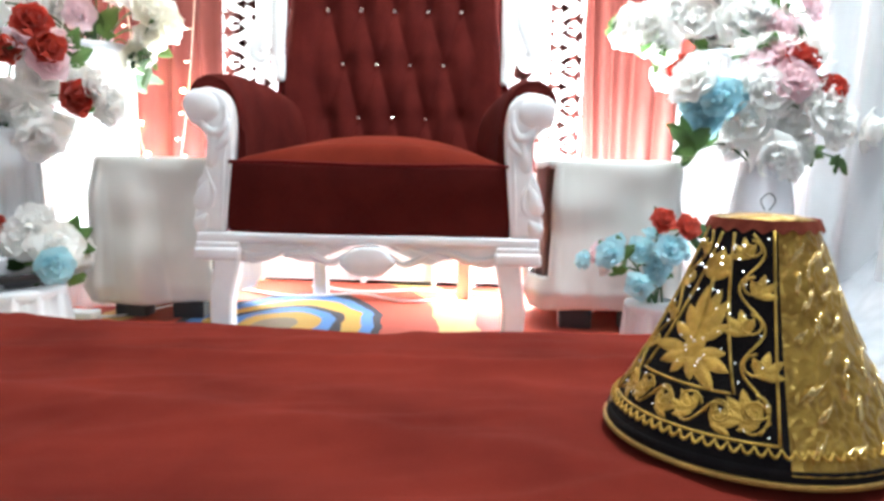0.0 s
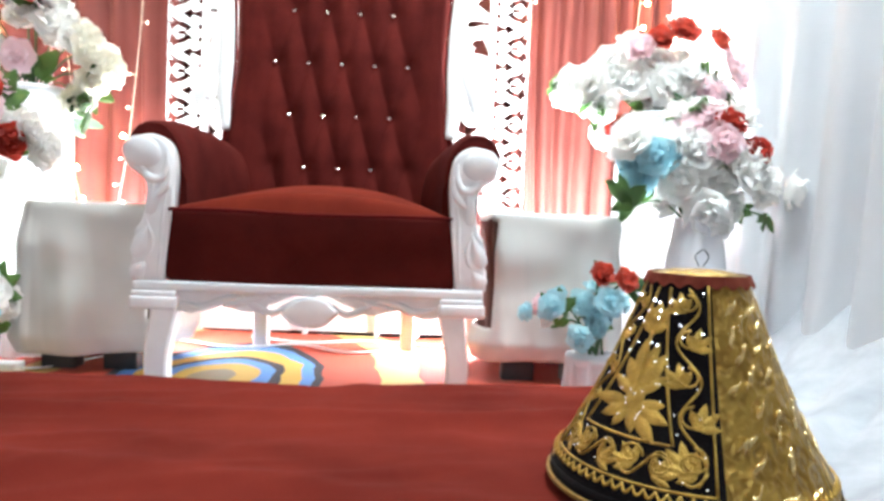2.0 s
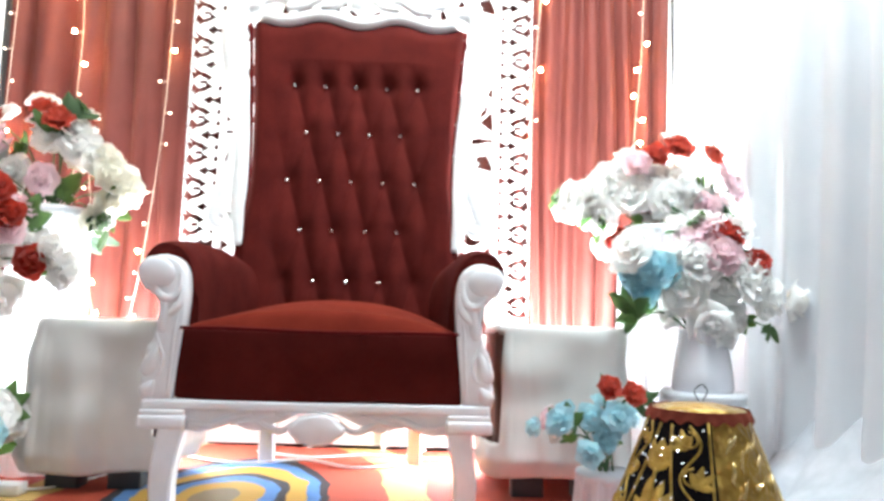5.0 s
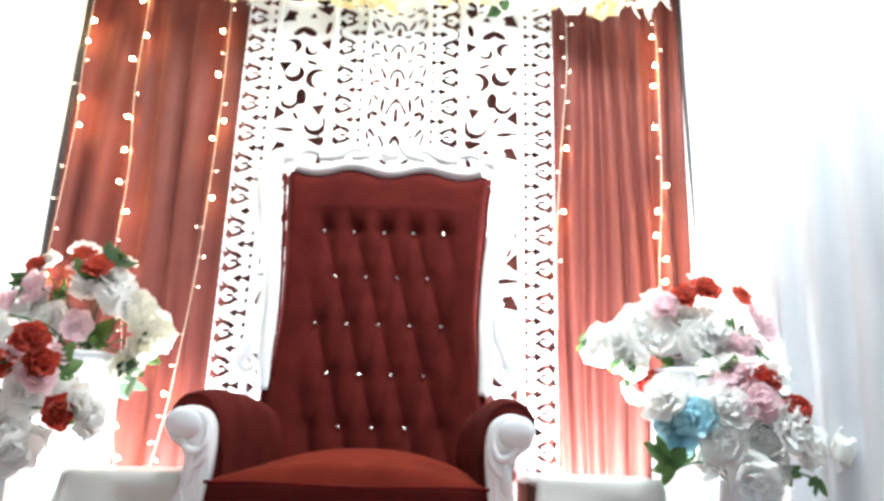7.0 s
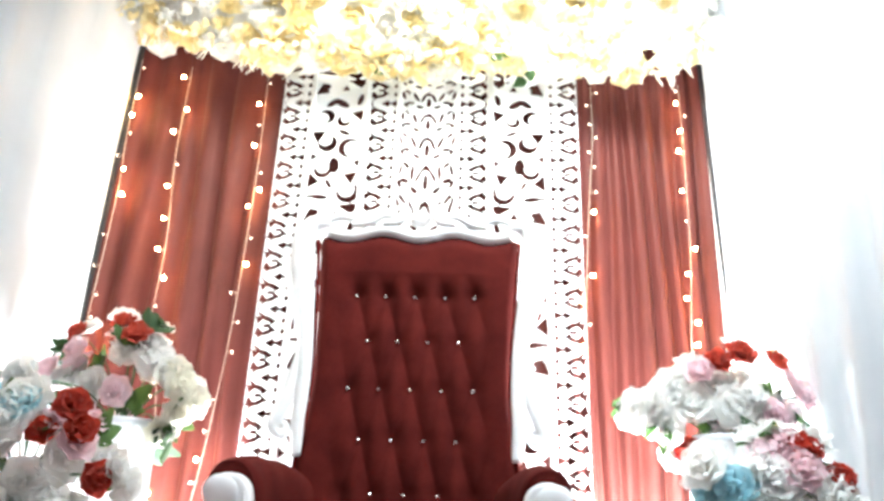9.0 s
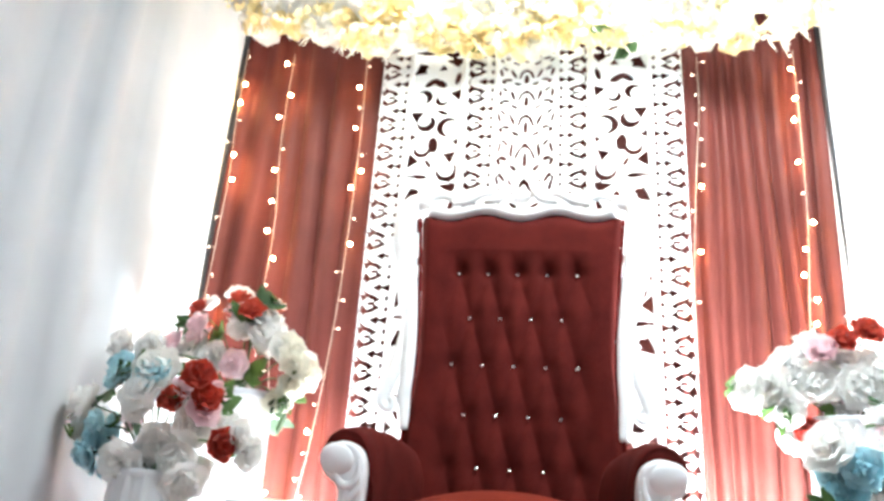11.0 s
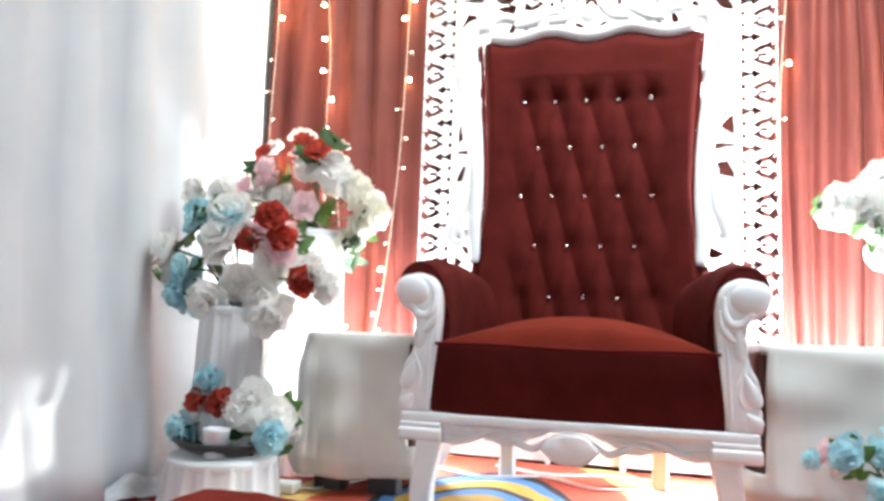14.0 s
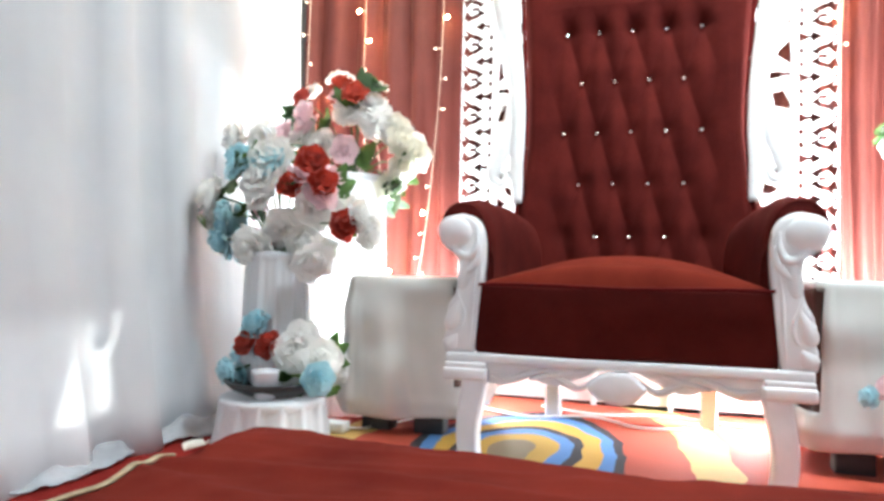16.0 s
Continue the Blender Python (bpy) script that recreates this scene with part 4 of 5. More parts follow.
RIGHT_TALL = [ ("r", 0.977, 0.442, 1.028), ("r", 1.044, 0.439, 1.048), ("r", 1.163, 0.474, 1.040), ("p", 0.914, 0.440, 0.994), ("p", 1.204, 0.467, 0.959), ("p", 1.122, 0.428, 0.868), ("p", 1.230, 0.471, 0.934), ("w", 0.850, 0.472, 0.918), ("w", 0.770, 0.437, 0.890), ("w", 0.896, 0.445, 0.897), ("w", 0.976, 0.474, 0.963), ("w", 0.713, 0.458, 0.874), ("w", 0.811, 0.439, 0.825), ("w", 0.997, 0.418, 0.887), ("l", 0.927, 0.426, 0.819), ("l", 1.004, 0.456, 0.907), ("l", 1.112, 0.413, 0.928), ("r", 0.868, 0.473, 0.770), ("w", 1.048, 0.421, 0.920) ]
RIGHT_FRONT = [ ("p", 0.998, 0.223, 0.732), ("p", 1.069, 0.175, 0.693), ("p", 1.043, 0.227, 0.766), ("r", 1.095, 0.206, 0.745), ("r", 1.168, 0.190, 0.672), ("w", 1.003, 0.191, 0.661), ("w", 0.972, 0.202, 0.591), ("w", 1.064, 0.197, 0.606), ("w", 1.037, 0.175, 0.500), ("w", 1.133, 0.167, 0.610), ("w", 1.188, 0.191, 0.582), ("w", 1.275, 0.225, 0.574), ("w", 1.113, 0.200, 0.643), ("t", 0.885, 0.156, 0.645), ("w", 0.835, 0.200, 0.700), ("t", 0.862, 0.200, 0.600), ("l", 0.901, 0.223, 0.555), ("l", 0.832, 0.165, 0.513), ("l", 1.134, 0.210, 0.516), ("l", 1.191, 0.155, 0.502) ]
RIGHT_LOW = [ ("r", 0.714, 0.022, 0.337), ("r", 0.764, -0.008, 0.324), ("t", 0.591, -0.012, 0.261), ("t", 0.672, 0.040, 0.264), ("t", 0.725, -0.021, 0.273), ("t", 0.668, 0.012, 0.182), ("t", 0.709, 0.038, 0.216), ("l", 0.609, -0.010, 0.214) ]


bouquet("flower_bouquet", "tall silk bouquet of white, pink and red flowers", LEFT_TALL, (-0.90, 0.47, 0.80), (-0.93, 0.52, 0.90), 0.072, 46, 1)
bouquet("flower_bouquet", "silk bouquet of red, white and blue flowers", LEFT_FRONT, (-0.97, 0.11, 0.53), (-0.98, 0.16, 0.66), 0.070, 52, 2)
bouquet("flower_bouquet", "small low posy with red, white and blue silk flowers", LEFT_LOW, (-0.90, 0.06, 0.15), (-0.90, 0.08, 0.20), 0.068, 14, 3)
bouquet("flower_bouquet", "tall silk bouquet of white and pink flowers, red on top", RIGHT_TALL, (0.98, 0.47, 0.80), (1.0, 0.54, 0.88), 0.072, 46, 4)
bouquet("flower_bouquet", "silk bouquet of large white, pink and blue flowers", RIGHT_FRONT, (1.02, 0.21, 0.47), (1.06, 0.28, 0.60), 0.074, 46, 5)
bouquet("flower_bouquet", "small low posy of blue and red silk roses", RIGHT_LOW, (0.72, 0.05, 0.135), (0.70, 0.07, 0.22), 0.050, 16, 6)


# ---- pedestals and vases ----
SHEER = cloth("sheer_white_voile", (0.78, 0.78, 0.80), (0.88, 0.88, 0.89), 0.8, 0.1, 4.0, 260, 0.2, 0.6)
def pedestal(name, label, x, y, r0, r1, h, folds, seed, category="pedestal", flare=0.0, sheer=False):
    """A round column wrapped in gathered white cloth."""
    rnd = random.Random(seed)
    ob = thing(name, label, category, (x, y, 0.016), "white flower pedestals")
    ph = [rnd.uniform(0, 6.28) for _ in range(4)]
    bm = bmesh.new()
    if sheer:
        for k in range(3):
            a = k / 3 * math.tau + 0.5
            tube(bm, [(r0 * 0.85 * math.cos(a), r0 * 0.85 * math.sin(a), 0), (r1 * 0.85 * math.cos(a), r1 * 0.85 * math.sin(a), h - 0.004)], 0.006, 6)
        part("stand", bm, PLASTER, ob)
    else:
        lathe(bm, [(0.0, 0), (r0 * 0.9, 0), (r1 * 0.9, h - 0.004), (0.0, h - 0.004)], 24)
        part("core", bm, PLASTER, ob)
    bm = bmesh.new()

    def fn(u, v):
        a = u * math.tau
        r = r0 + (r1 - r0) * v + flare * max(0, 0.25 - v)
        r *= 1 + (0.030 + 0.03 * (1 - v)) * math.sin(folds * a + ph[0] + 1.2 * math.sin(3 * v)) + 0.02 * math.sin((folds * 2 + 1) * a + ph[1])
        return (r * math.cos(a), r * math.sin(a), h * v)

    surf(bm, fn, 110, 24, True)
    part("wrap", bm, SHEER if sheer else WHITE_DRAPE, ob, "gathered white cloth wrap")
    bm = bmesh.new()
    lathe(bm, [(0.0, h + 0.004), (r1 * 1.02, h + 0.004), (r1 * 1.05, h - 0.006), (r1 * 1.03, h - 0.018)], 32)
    part("top", bm, WHITE_DRAPE, ob)
    return ob


pedestal("pedestal", "tall round pedestal wrapped in white cloth", -0.905, 0.48, 0.125, 0.105, 0.785, 13, 1, flare=0.06, sheer=True)
pedestal("pedestal", "round pedestal wrapped in gathered white cloth", -0.975, 0.12, 0.105, 0.085, 0.515, 11, 2, flare=0.08)
pedestal("pedestal", "low round pedestal wrapped in white cloth", -0.895, -0.01, 0.150, 0.135, 0.125, 15, 3)
pedestal("pedestal", "tall round pedestal wrapped in white cloth", 0.985, 0.48, 0.125, 0.105, 0.785, 13, 4, flare=0.06, sheer=True)
pedestal("pedestal", "round pedestal wrapped in gathered white cloth", 1.03, 0.22, 0.130, 0.110, 0.30, 11, 5, flare=0.05)
pedestal("pedestal", "low round pedestal wrapped in white cloth", 0.72, 0.05, 0.085, 0.075, 0.115, 11, 6)

VASE = solid("grey_white_ceramic", (0.62, 0.62, 0.66), 0.2, 0, 0.06, 8, 0.03, 0.3)
vase = thing("vase", "glossy pale grey vase tapering upwards", "vase", (1.03, 0.22, 0.318))
bm = bmesh.new()
lathe(bm, [(0, 0), (0.078, 0), (0.082, 0.01), (0.078, 0.06), (0.068, 0.12), (0.062, 0.165), (0.064, 0.172), (0.060, 0.172), (0.056, 0.16), (0.05, 0.05), (0, 0.04)], 32)
part("body", bm, VASE, vase)
cup = thing("flower_cup", "small plain white cup standing among the posy", "cup", (-0.872, -0.088, 0.150))
bm = bmesh.new()
lathe(bm, [(0, 0), (0.027, 0), (0.035, 0.066), (0.036, 0.072), (0.033, 0.072), (0.026, 0.006), (0, 0.006)], 24)
part("body", bm, VASE, cup)
bowl = thing("posy_bowl", "shallow black bowl holding the low posy", "bowl", (-0.895, 0.0, 0.145))
bm = bmesh.new()
lathe(bm, [(0, 0), (0.07, 0), (0.118, 0.020), (0.138, 0.040), (0.132, 0.042), (0.10, 0.022), (0, 0.004)], 28)
part("body", bm, BLACK, bowl)

# ---- flower canopy over the backdrop ----
canopy = thing("flower_canopy", "thick garland of yellow, cream and white silk flowers over the backdrop", "flowers", (0.0, 0.84, 2.45))
bm = bmesh.new()
box(bm, -1.40, 1.28, 0.06, 0.10, 0.13, 0.52, 0.01)
part("board", bm, SCREEN_WHITE, canopy)
rnd = random.Random(21)


def canopy_low(x):
    return float(np.interp(x, (-1.42, -1.28, -1.05, -0.75, -0.1, 0.55, 0.95, 1.12, 1.30), (2.56, 2.50, 2.47, 2.38, 2.345, 2.37, 2.31, 2.40, 2.52)))


n = 0
while n < 298:
    x = rnd.uniform(-1.38, 1.26)
    low = canopy_low(x) + 0.03 + rnd.uniform(-0.012, 0.02)
    k = rnd.random()
    z = low + (0.46 * k ** 1.4 if n % 5 > 1 else 0.05 * k)
    y = 0.80 - 0.16 * math.sin(min(1, (z - low) / 0.35) * math.pi * 0.5) + rnd.uniform(-0.03, 0.05)
    ends = abs(x + 0.05) / 1.25
    if rnd.random() < 0.02:
        kind = "l"
    elif rnd.random() < ends ** 3 * 0.6 + 0.06:
        kind = "w"
    else:
        kind = "y" if rnd.random() < 0.66 else rnd.choice("cw")
    bloom(canopy, kind, Vector((x, y, z)) - Vector((0.0, 0.84, 2.45)), (rnd.uniform(-0.4, 0.4), -0.8, rnd.uniform(-0.9, 0.1)), rnd.uniform(0.044, 0.078), rnd)
    n += 1
# ruffled loose petals between the blooms
for kind, count in (("y", 420), ("w", 260)):
    bm = bmesh.new()
    for _ in range(count):
        x = rnd.uniform(-1.40, 1.28)
        z = canopy_low(x) + 0.01 + 0.42 * rnd.random() ** 1.8
        c = Vector((x, 0.74 + rnd.uniform(-0.10, 0.05), z)) - Vector((0.0, 0.84, 2.45))
        turn = Euler((rnd.uniform(-0.9, 0.9), rnd.uniform(0, 6.28), rnd.uniform(-0.9, 0.9))).to_matrix()
        ln, wd, cu = rnd.uniform(0.03, 0.055), rnd.uniform(0.012, 0.022), rnd.uniform(-0.02, 0.02)
        surf(bm, lambda u, v: c + turn @ Vector(((2 * u - 1) * wd * math.sin(math.pi * (0.12 + 0.8 * v)) ** 0.7, cu * v * v + 0.006 * (2 * u - 1) ** 2, ln * v)), 2, 3)
    tagged(part("loose_petals", bm, PET[kind], canopy, "ruffled loose silk petals"), kind="stuff")
# loose tails hanging from the garland
for _ in range(90):
    x = rnd.uniform(-1.3, 1.2)
    z0 = canopy_low(x) + 0.05
    ln = rnd.uniform(0.05, 0.12)
    bm = bmesh.new()
    p = Vector((x, 0.80 + rnd.uniform(-0.04, 0.04), z0)) - Vector((0.0, 0.84, 2.45))
    tube(bm, [p, p + Vector((rnd.uniform(-0.015, 0.015), -0.01, -ln * 0.5)), p + Vector((rnd.uniform(-0.04, 0.04), -0.015, -ln))], [0.006, 0.005, 0.0015], 5)
    part("tail", bm, PET["c"], canopy)

# ---- fairy lights ----
WIRE = solid("clear_wire", (0.62, 0.50, 0.40), 0.4)
BULB = glow("warm_bulb", (1.0, 0.56, 0.22), 320)
DIM_BULB = glow("dim_bulb", (1.0, 0.80, 0.62), 6)


def fairy_lights(path, count, seed, lit):
    rnd = random.Random(seed)
    ob = thing("fairy_lights", "hanging string of small warm fairy lights", "fairy lights", (path[0][0], 0.925, path[0][1]), "fairy light strings")
    o = Vector((path[0][0], 0.925, path[0][1]))
    p = smooth_path([Vector((x + rnd.uniform(-0.004, 0.004), 0.925 + rnd.uniform(-0.006, 0.006), z)) - o for x, z in path], 8)
    bm = bmesh.new()
    tube(bm, p, 0.0016, 5)
    part("wire", bm, WIRE, ob)
    total = len(p) - 1
    for i in range(count):
        k = (i + 0.6 + rnd.uniform(-0.15, 0.15)) / count * total
        a = p[min(total, int(k))]
        side = rnd.choice((-1, 1)) * rnd.uniform(0.012, 0.026)
        bm = bmesh.new()
        tube(bm, [a, a + Vector((side, -0.008, -0.004))], 0.0018, 4)
        part("lead", bm, WIRE, ob)
        on = rnd.random() < lit
        bm = bmesh.new()
        bmesh.ops.create_icosphere(bm, subdivisions=2, radius=0.0072 if on else 0.0036, matrix=Matrix.Translation(a + Vector((side, -0.012, -0.004))))
        part("bulb", bm, BULB if on else DIM_BULB, ob, "glowing bulb" if on else "dim bulb")


fairy_lights([(-1.352, 2.50), (-1.350, 2.10), (-1.335, 1.80), (-1.348, 1.30), (-1.345, 1.05)], 13, 1, 0.6)
fairy_lights([(-1.115, 2.46), (-1.105, 2.0), (-1.085, 1.6), (-1.085, 1.27), (-1.075, 1.0)], 12, 2, 0.7)
fairy_lights([(-0.745, 2.42), (-0.738, 2.0), (-0.740, 1.66), (-0.752, 1.19), (-0.790, 0.72), (-0.835, 0.45)], 18, 3, 0.65)
fairy_lights([(-1.02, 1.0), (-0.99, 0.8), (-0.985, 0.6), (-0.96, 0.45)], 5, 6, 0.6)
fairy_lights([(0.715, 2.36), (0.712, 2.1), (0.690, 1.8), (0.655, 1.37), (0.650, 1.0)], 14, 4, 0.25)
fairy_lights([(1.100, 2.38), (1.098, 2.1), (1.085, 1.6), (1.058, 1.20), (1.05, 0.9)], 15, 5, 0.75)

# ---- light bars behind the pedestals ----
LENS = glow("bar_lens", (1.0, 0.97, 0.95), 10)
for lx in (-0.78, 0.78):
    fl = thing("light_bar", "low white stage light bar on the floor, switched on", "stage light", (lx, 0.72, 0.016), "light bars behind the stools")
    bm = bmesh.new()
    box(bm, -0.25, 0.25, -0.05, 0.05, 0.0, 0.085, 0.01)
    part("housing", bm, SCREEN_WHITE, fl)
    bm = bmesh.new()
    box(bm, -0.235, 0.235, -0.037, 0.037, 0.0865, 0.090, 0.001)
    part("lens", bm, LENS, fl, "bright white lens")

# ---- embroidered conical cover on the table ----
CONE_AT = Vector((0.521, -1.020, 0.213))
R0, R1, H = 0.133, 0.044, 0.189
cover = thing("food_cover", "conical black and gold embroidered food cover on the red cloth", "food cover", tuple(CONE_AT))
BLACK_VELVET = cloth("black_velvet", (0.006, 0.005, 0.006), (0.014, 0.012, 0.012), 0.9, 0.2, 20, 500, 0.4)


def brocade():
    m, nt, b = nodes_of("gold_brocade")
    v = nt.nodes.new("ShaderNodeTexVoronoi")
    v.inputs["Scale"].default_value = 26
    tc = nt.nodes.new("ShaderNodeTexCoord")
    n0 = noise_tex(nt, 14, 3)
    mixv = nt.nodes.new("ShaderNodeMixRGB")
    mixv.blend_type = "LINEAR_LIGHT"
    mixv.inputs[0].default_value = 0.12
    nt.links.new(tc.outputs["Object"], mixv.inputs[1])
    nt.links.new(n0.outputs[1], mixv.inputs[2])
    nt.links.new(mixv.outputs[0], v.inputs["Vector"])
    r = ramp(nt, v.outputs["Distance"], ((0.05, (0.46, 0.29, 0.060)), (0.3, (0.24, 0.135, 0.022)), (0.55, (0.38, 0.235, 0.045))))
    nt.links.new(r.outputs[0], b.inputs["Base Color"])
    b.inputs["Metallic"].default_value = 0.6
    b.inputs["Roughness"].default_value = 0.33
    w = noise_tex(nt, 60, 4)
    a = nt.nodes.new("ShaderNodeMath")
    a.operation = "ADD"
    nt.links.new(v.outputs["Distance"], a.inputs[0])
    nt.links.new(w.outputs[0], a.inputs[1])
    bump(nt, b, a.outputs[0], 0.85, 0.006)
    return m


BROCADE = brocade()
GLINT = solid("glint_gold", (0.85, 0.66, 0.32), 0.14, 1.0, 0.1, 30, 0.1)
GOLD_DARK = solid("antique_gold", (0.34, 0.20, 0.05), 0.4, 0.6, 0.3, 80, 0.5)
RED_TRIM = cloth("red_trim", (0.13, 0.022, 0.016), (0.24, 0.06, 0.035), 0.8, 0.2, 40)
A0 = radians(-98)  # seam between the embroidered panel and the plain gold one
STEP = radians(90)


def on_cone(a, t, lift=0.0):
    """A place on the cover: a is the azimuth, t from the rim at 0 to the top at 1."""
    r = R0 + (R1 - R0) * t - 0.006 * math.sin(math.pi * t) + lift
    return Vector((r * math.cos(a), r * math.sin(a), 0.012 + H * t + lift * 0.5))


for k in range(4):
    bm = bmesh.new()
    a_lo = A0 - STEP * (k + 1)
    surf(bm, lambda u, v: on_cone(a_lo + STEP * u, v), 16, 14)
    black = k % 2 == 0
    pn = part("panel", bm, BLACK_VELVET if black else BROCADE, cover, "black velvet panel" if black else "gold brocade panel")
    if not black:
        # raised bundles of bright gold stand in for glints that slant across the brocade
        rnd = random.Random(k)
        for row in range(8):
            for col in range(5):
                t = 0.10 + row * 0.110 + rnd.uniform(-0.035, 0.035)
                a = a_lo + STEP * (0.10 + 0.19 * col + (0.09 if row % 2 else 0.0) + rnd.uniform(-0.06, 0.06))
                way = 0.60 + rnd.uniform(-0.5, 0.5)
                bm = bmesh.new()
                for strand in range(rnd.choice((2, 3, 3, 4))):
                    ln = rnd.uniform(0.007, 0.027)
                    p = []
                    for e in range(4):
                        along, across = ln * (e / 3 - 0.5) + 0.003 * strand, 0.0017 * (strand - 1.2)
                        up = along * math.cos(way) - across * math.sin(way)
                        rt = along * math.sin(way) + across * math.cos(way)
                        p.append(on_cone(a + rt / (R0 + (R1 - R0) * t), t + up / (H * 1.1), 0.0008))
                    tube(bm, p, [0.0002, 0.0008, 0.0008, 0.0002], 5)
                part("gold_glint", bm, GLINT, pn)
        continue
    mid = a_lo + STEP / 2

    def at(s, t, lift=0.002):
        """s from -1 to 1 across the panel."""
        return on_cone(mid + s * STEP / 2, t, lift)

    def line(pts, r, mat=GOLD, name="gold_cord"):
        bm = bmesh.new()
        tube(bm, [at(s, t, 0.0015) for s, t in pts], r, 6)
        part(name, bm, mat, pn)

    def leaf(s, t, ln, wd, turn, mat=GOLD):
        """An embroidered pointed leaf, padded in the middle."""
        bm = bmesh.new()
        c = at(s, t, 0.0)
        up = (at(s, min(1, t + 0.02)) - at(s, t)).normalized()
        ac = (at(s + 0.02, t) - at(s, t)).normalized()
        nn = ac.cross(up).normalized()
        if nn.dot(Vector((c.x, c.y, 0))) < 0:
            nn = -nn
        d = up * math.cos(turn) + ac * math.sin(turn)
        e = ac * math.cos(turn) - up * math.sin(turn)
        surf(bm, lambda u, v: c + d * (ln * v) + e * (wd * 0.8 * (2 * u - 1) * math.sin(math.pi * min(1, v * 0.92 + 0.08)) ** 0.8) + nn * (0.0012 + 0.0011 * (1 - (2 * u - 1) ** 2) * math.sin(math.pi * v)), 4, 6)
        part("gold_leaf", bm, mat, pn)

    def curl(s, t, r, a0, a1, thick=0.0022):
        pts = []
        for i in range(16):
            q = i / 15
            a = radians(a0 + (a1 - a0) * q)
            rr = r * (1 - 0.75 * q)
            width = (R0 + (R1 - R0) * t) * STEP / 2
            pts.append((s + rr * math.cos(a) / width, t + rr * math.sin(a) / 0.235))
        bm = bmesh.new()
        tube(bm, [at(x, y, 0.0018) for x, y in pts], [thick * (1 - 0.4 * i / 15) for i in range(16)], 6)
        part("gold_scroll", bm, GOLD, pn)

    def field(t):
        """Left and right edge of the leaning three-cornered field."""
        q = (t - 0.27) / 0.68
        return -0.66 + 0.40 * q, 0.52 - 0.46 * q

    for side in (0, 1):
        line([(field(0.27 + 0.68 * i / 16)[side], 0.27 + 0.68 * i / 16) for i in range(17)], 0.0013)
    line([(-0.66 + 1.15 * i / 20, 0.27) for i in range(21)], 0.0013)
    for s0 in (-0.98, 0.92):
        line([(s0, 0.10 + 0.87 * i / 14) for i in range(15)], 0.0013)
    line([(-0.98 + 1.90 * i / 28, 0.10) for i in range(29)], 0.0013)

    def bend(s, t, w, f, along):
        """A volute with an acanthus leaf that fills one bend of the vine; w is the side it opens to."""
        curl(s, t + 0.012, 0.0110 * f, along, along + 470 * w, 0.0013)
        for turn, ln, wd, dt in ((0.25, 0.026, 0.0075, -0.030), (0.85, 0.025, 0.0070, -0.026), (1.55, 0.020, 0.0065, -0.022), (-0.35, 0.020, 0.0060, -0.030)):
            leaf(s + 0.05 * w, t + dt, ln * 0.85 * f, wd * 0.66 * f, turn * w + radians(along - 90))

    # a vine winds up both side borders, with a volute and a leaf in every bend
    for side in (0, 1):
        def way(t, k=0.0):
            lo, hi = (-0.98, field(t)[0]) if side == 0 else (field(t)[1], 0.92)
            return (lo + hi) / 2 + k * (hi - lo) / 2

        n_b = 5
        line([(way(0.13 + 0.82 * i / 70, 0.55 * math.sin(i / 70 * math.pi * n_b)), 0.13 + 0.82 * i / 70) for i in range(71)], 0.0012, GOLD, "gold_vine")
        for i in range(n_b):
            t = 0.13 + 0.82 * (i + 0.5) / n_b
            w = -1 if i % 2 == 0 else 1
            bend(way(t, 0.10 * w), t, w if side else -w, (1 - 0.30 * t) * (1.25 if side else 0.8), 90)
    # and runs along the bottom
    line([(-0.9 + 1.75 * i / 70, 0.185 + 0.055 * math.sin(i / 70 * math.pi * 6)) for i in range(71)], 0.0012, GOLD, "gold_vine")
    for i in range(6):
        w = 1 if i % 2 else -1
        bend(-0.9 + 1.75 * (i + 0.5) / 6, 0.185 + 0.012 * w, w, 1.05, 0 if w > 0 else 180)
    # leafy spray in the field: a ragged fan, two upright leaves, a pair over them and a closed bud
    for s, t, ln, wd, turn in (
        (-0.06, 0.37, 0.040, 0.0150, 0.05), (0.00, 0.40, 0.034, 0.0085, 1.35), (-0.02, 0.40, 0.046, 0.0100, 1.80), (-0.04, 0.39, 0.048, 0.0100, 2.25), (-0.06, 0.39, 0.028, 0.0085, 2.75),
        (-0.10, 0.39, 0.026, 0.0080, -2.70), (-0.10, 0.40, 0.034, 0.0090, -2.10), (-0.12, 0.41, 0.044, 0.0095, -1.60), (-0.14, 0.45, 0.030, 0.0080, -1.00), (-0.10, 0.48, 0.036, 0.0095, -0.55),
        (0.00, 0.46, 0.034, 0.0085, 0.85), (-0.02, 0.46, 0.050, 0.0120, 0.38), (-0.08, 0.49, 0.052, 0.0110, -0.12), (-0.02, 0.55, 0.036, 0.0080, 0.22),
        (-0.10, 0.735, 0.034, 0.0085, 0.40), (-0.10, 0.735, 0.034, 0.0085, -0.40), (-0.10, 0.725, 0.038, 0.0115, 0.0), (-0.09, 0.735, 0.020, 0.006, 0.95), (-0.11, 0.735, 0.020, 0.006, -0.95),
    ):
        leaf(s, t, ln * 0.85, wd * 0.85, turn, GOLD)
    line([(-0.07 - 0.03 * i / 8, 0.44 + 0.30 * i / 8) for i in range(9)], 0.0016, GOLD, "gold_stem")
    rnd = random.Random(40 + k)
    bm0 = bmesh.new()
    bmesh.ops.create_icosphere(bm0, subdivisions=1, radius=0.0012)
    seq = part("sequin", bm0, DIAMANTE, pn, "", False)
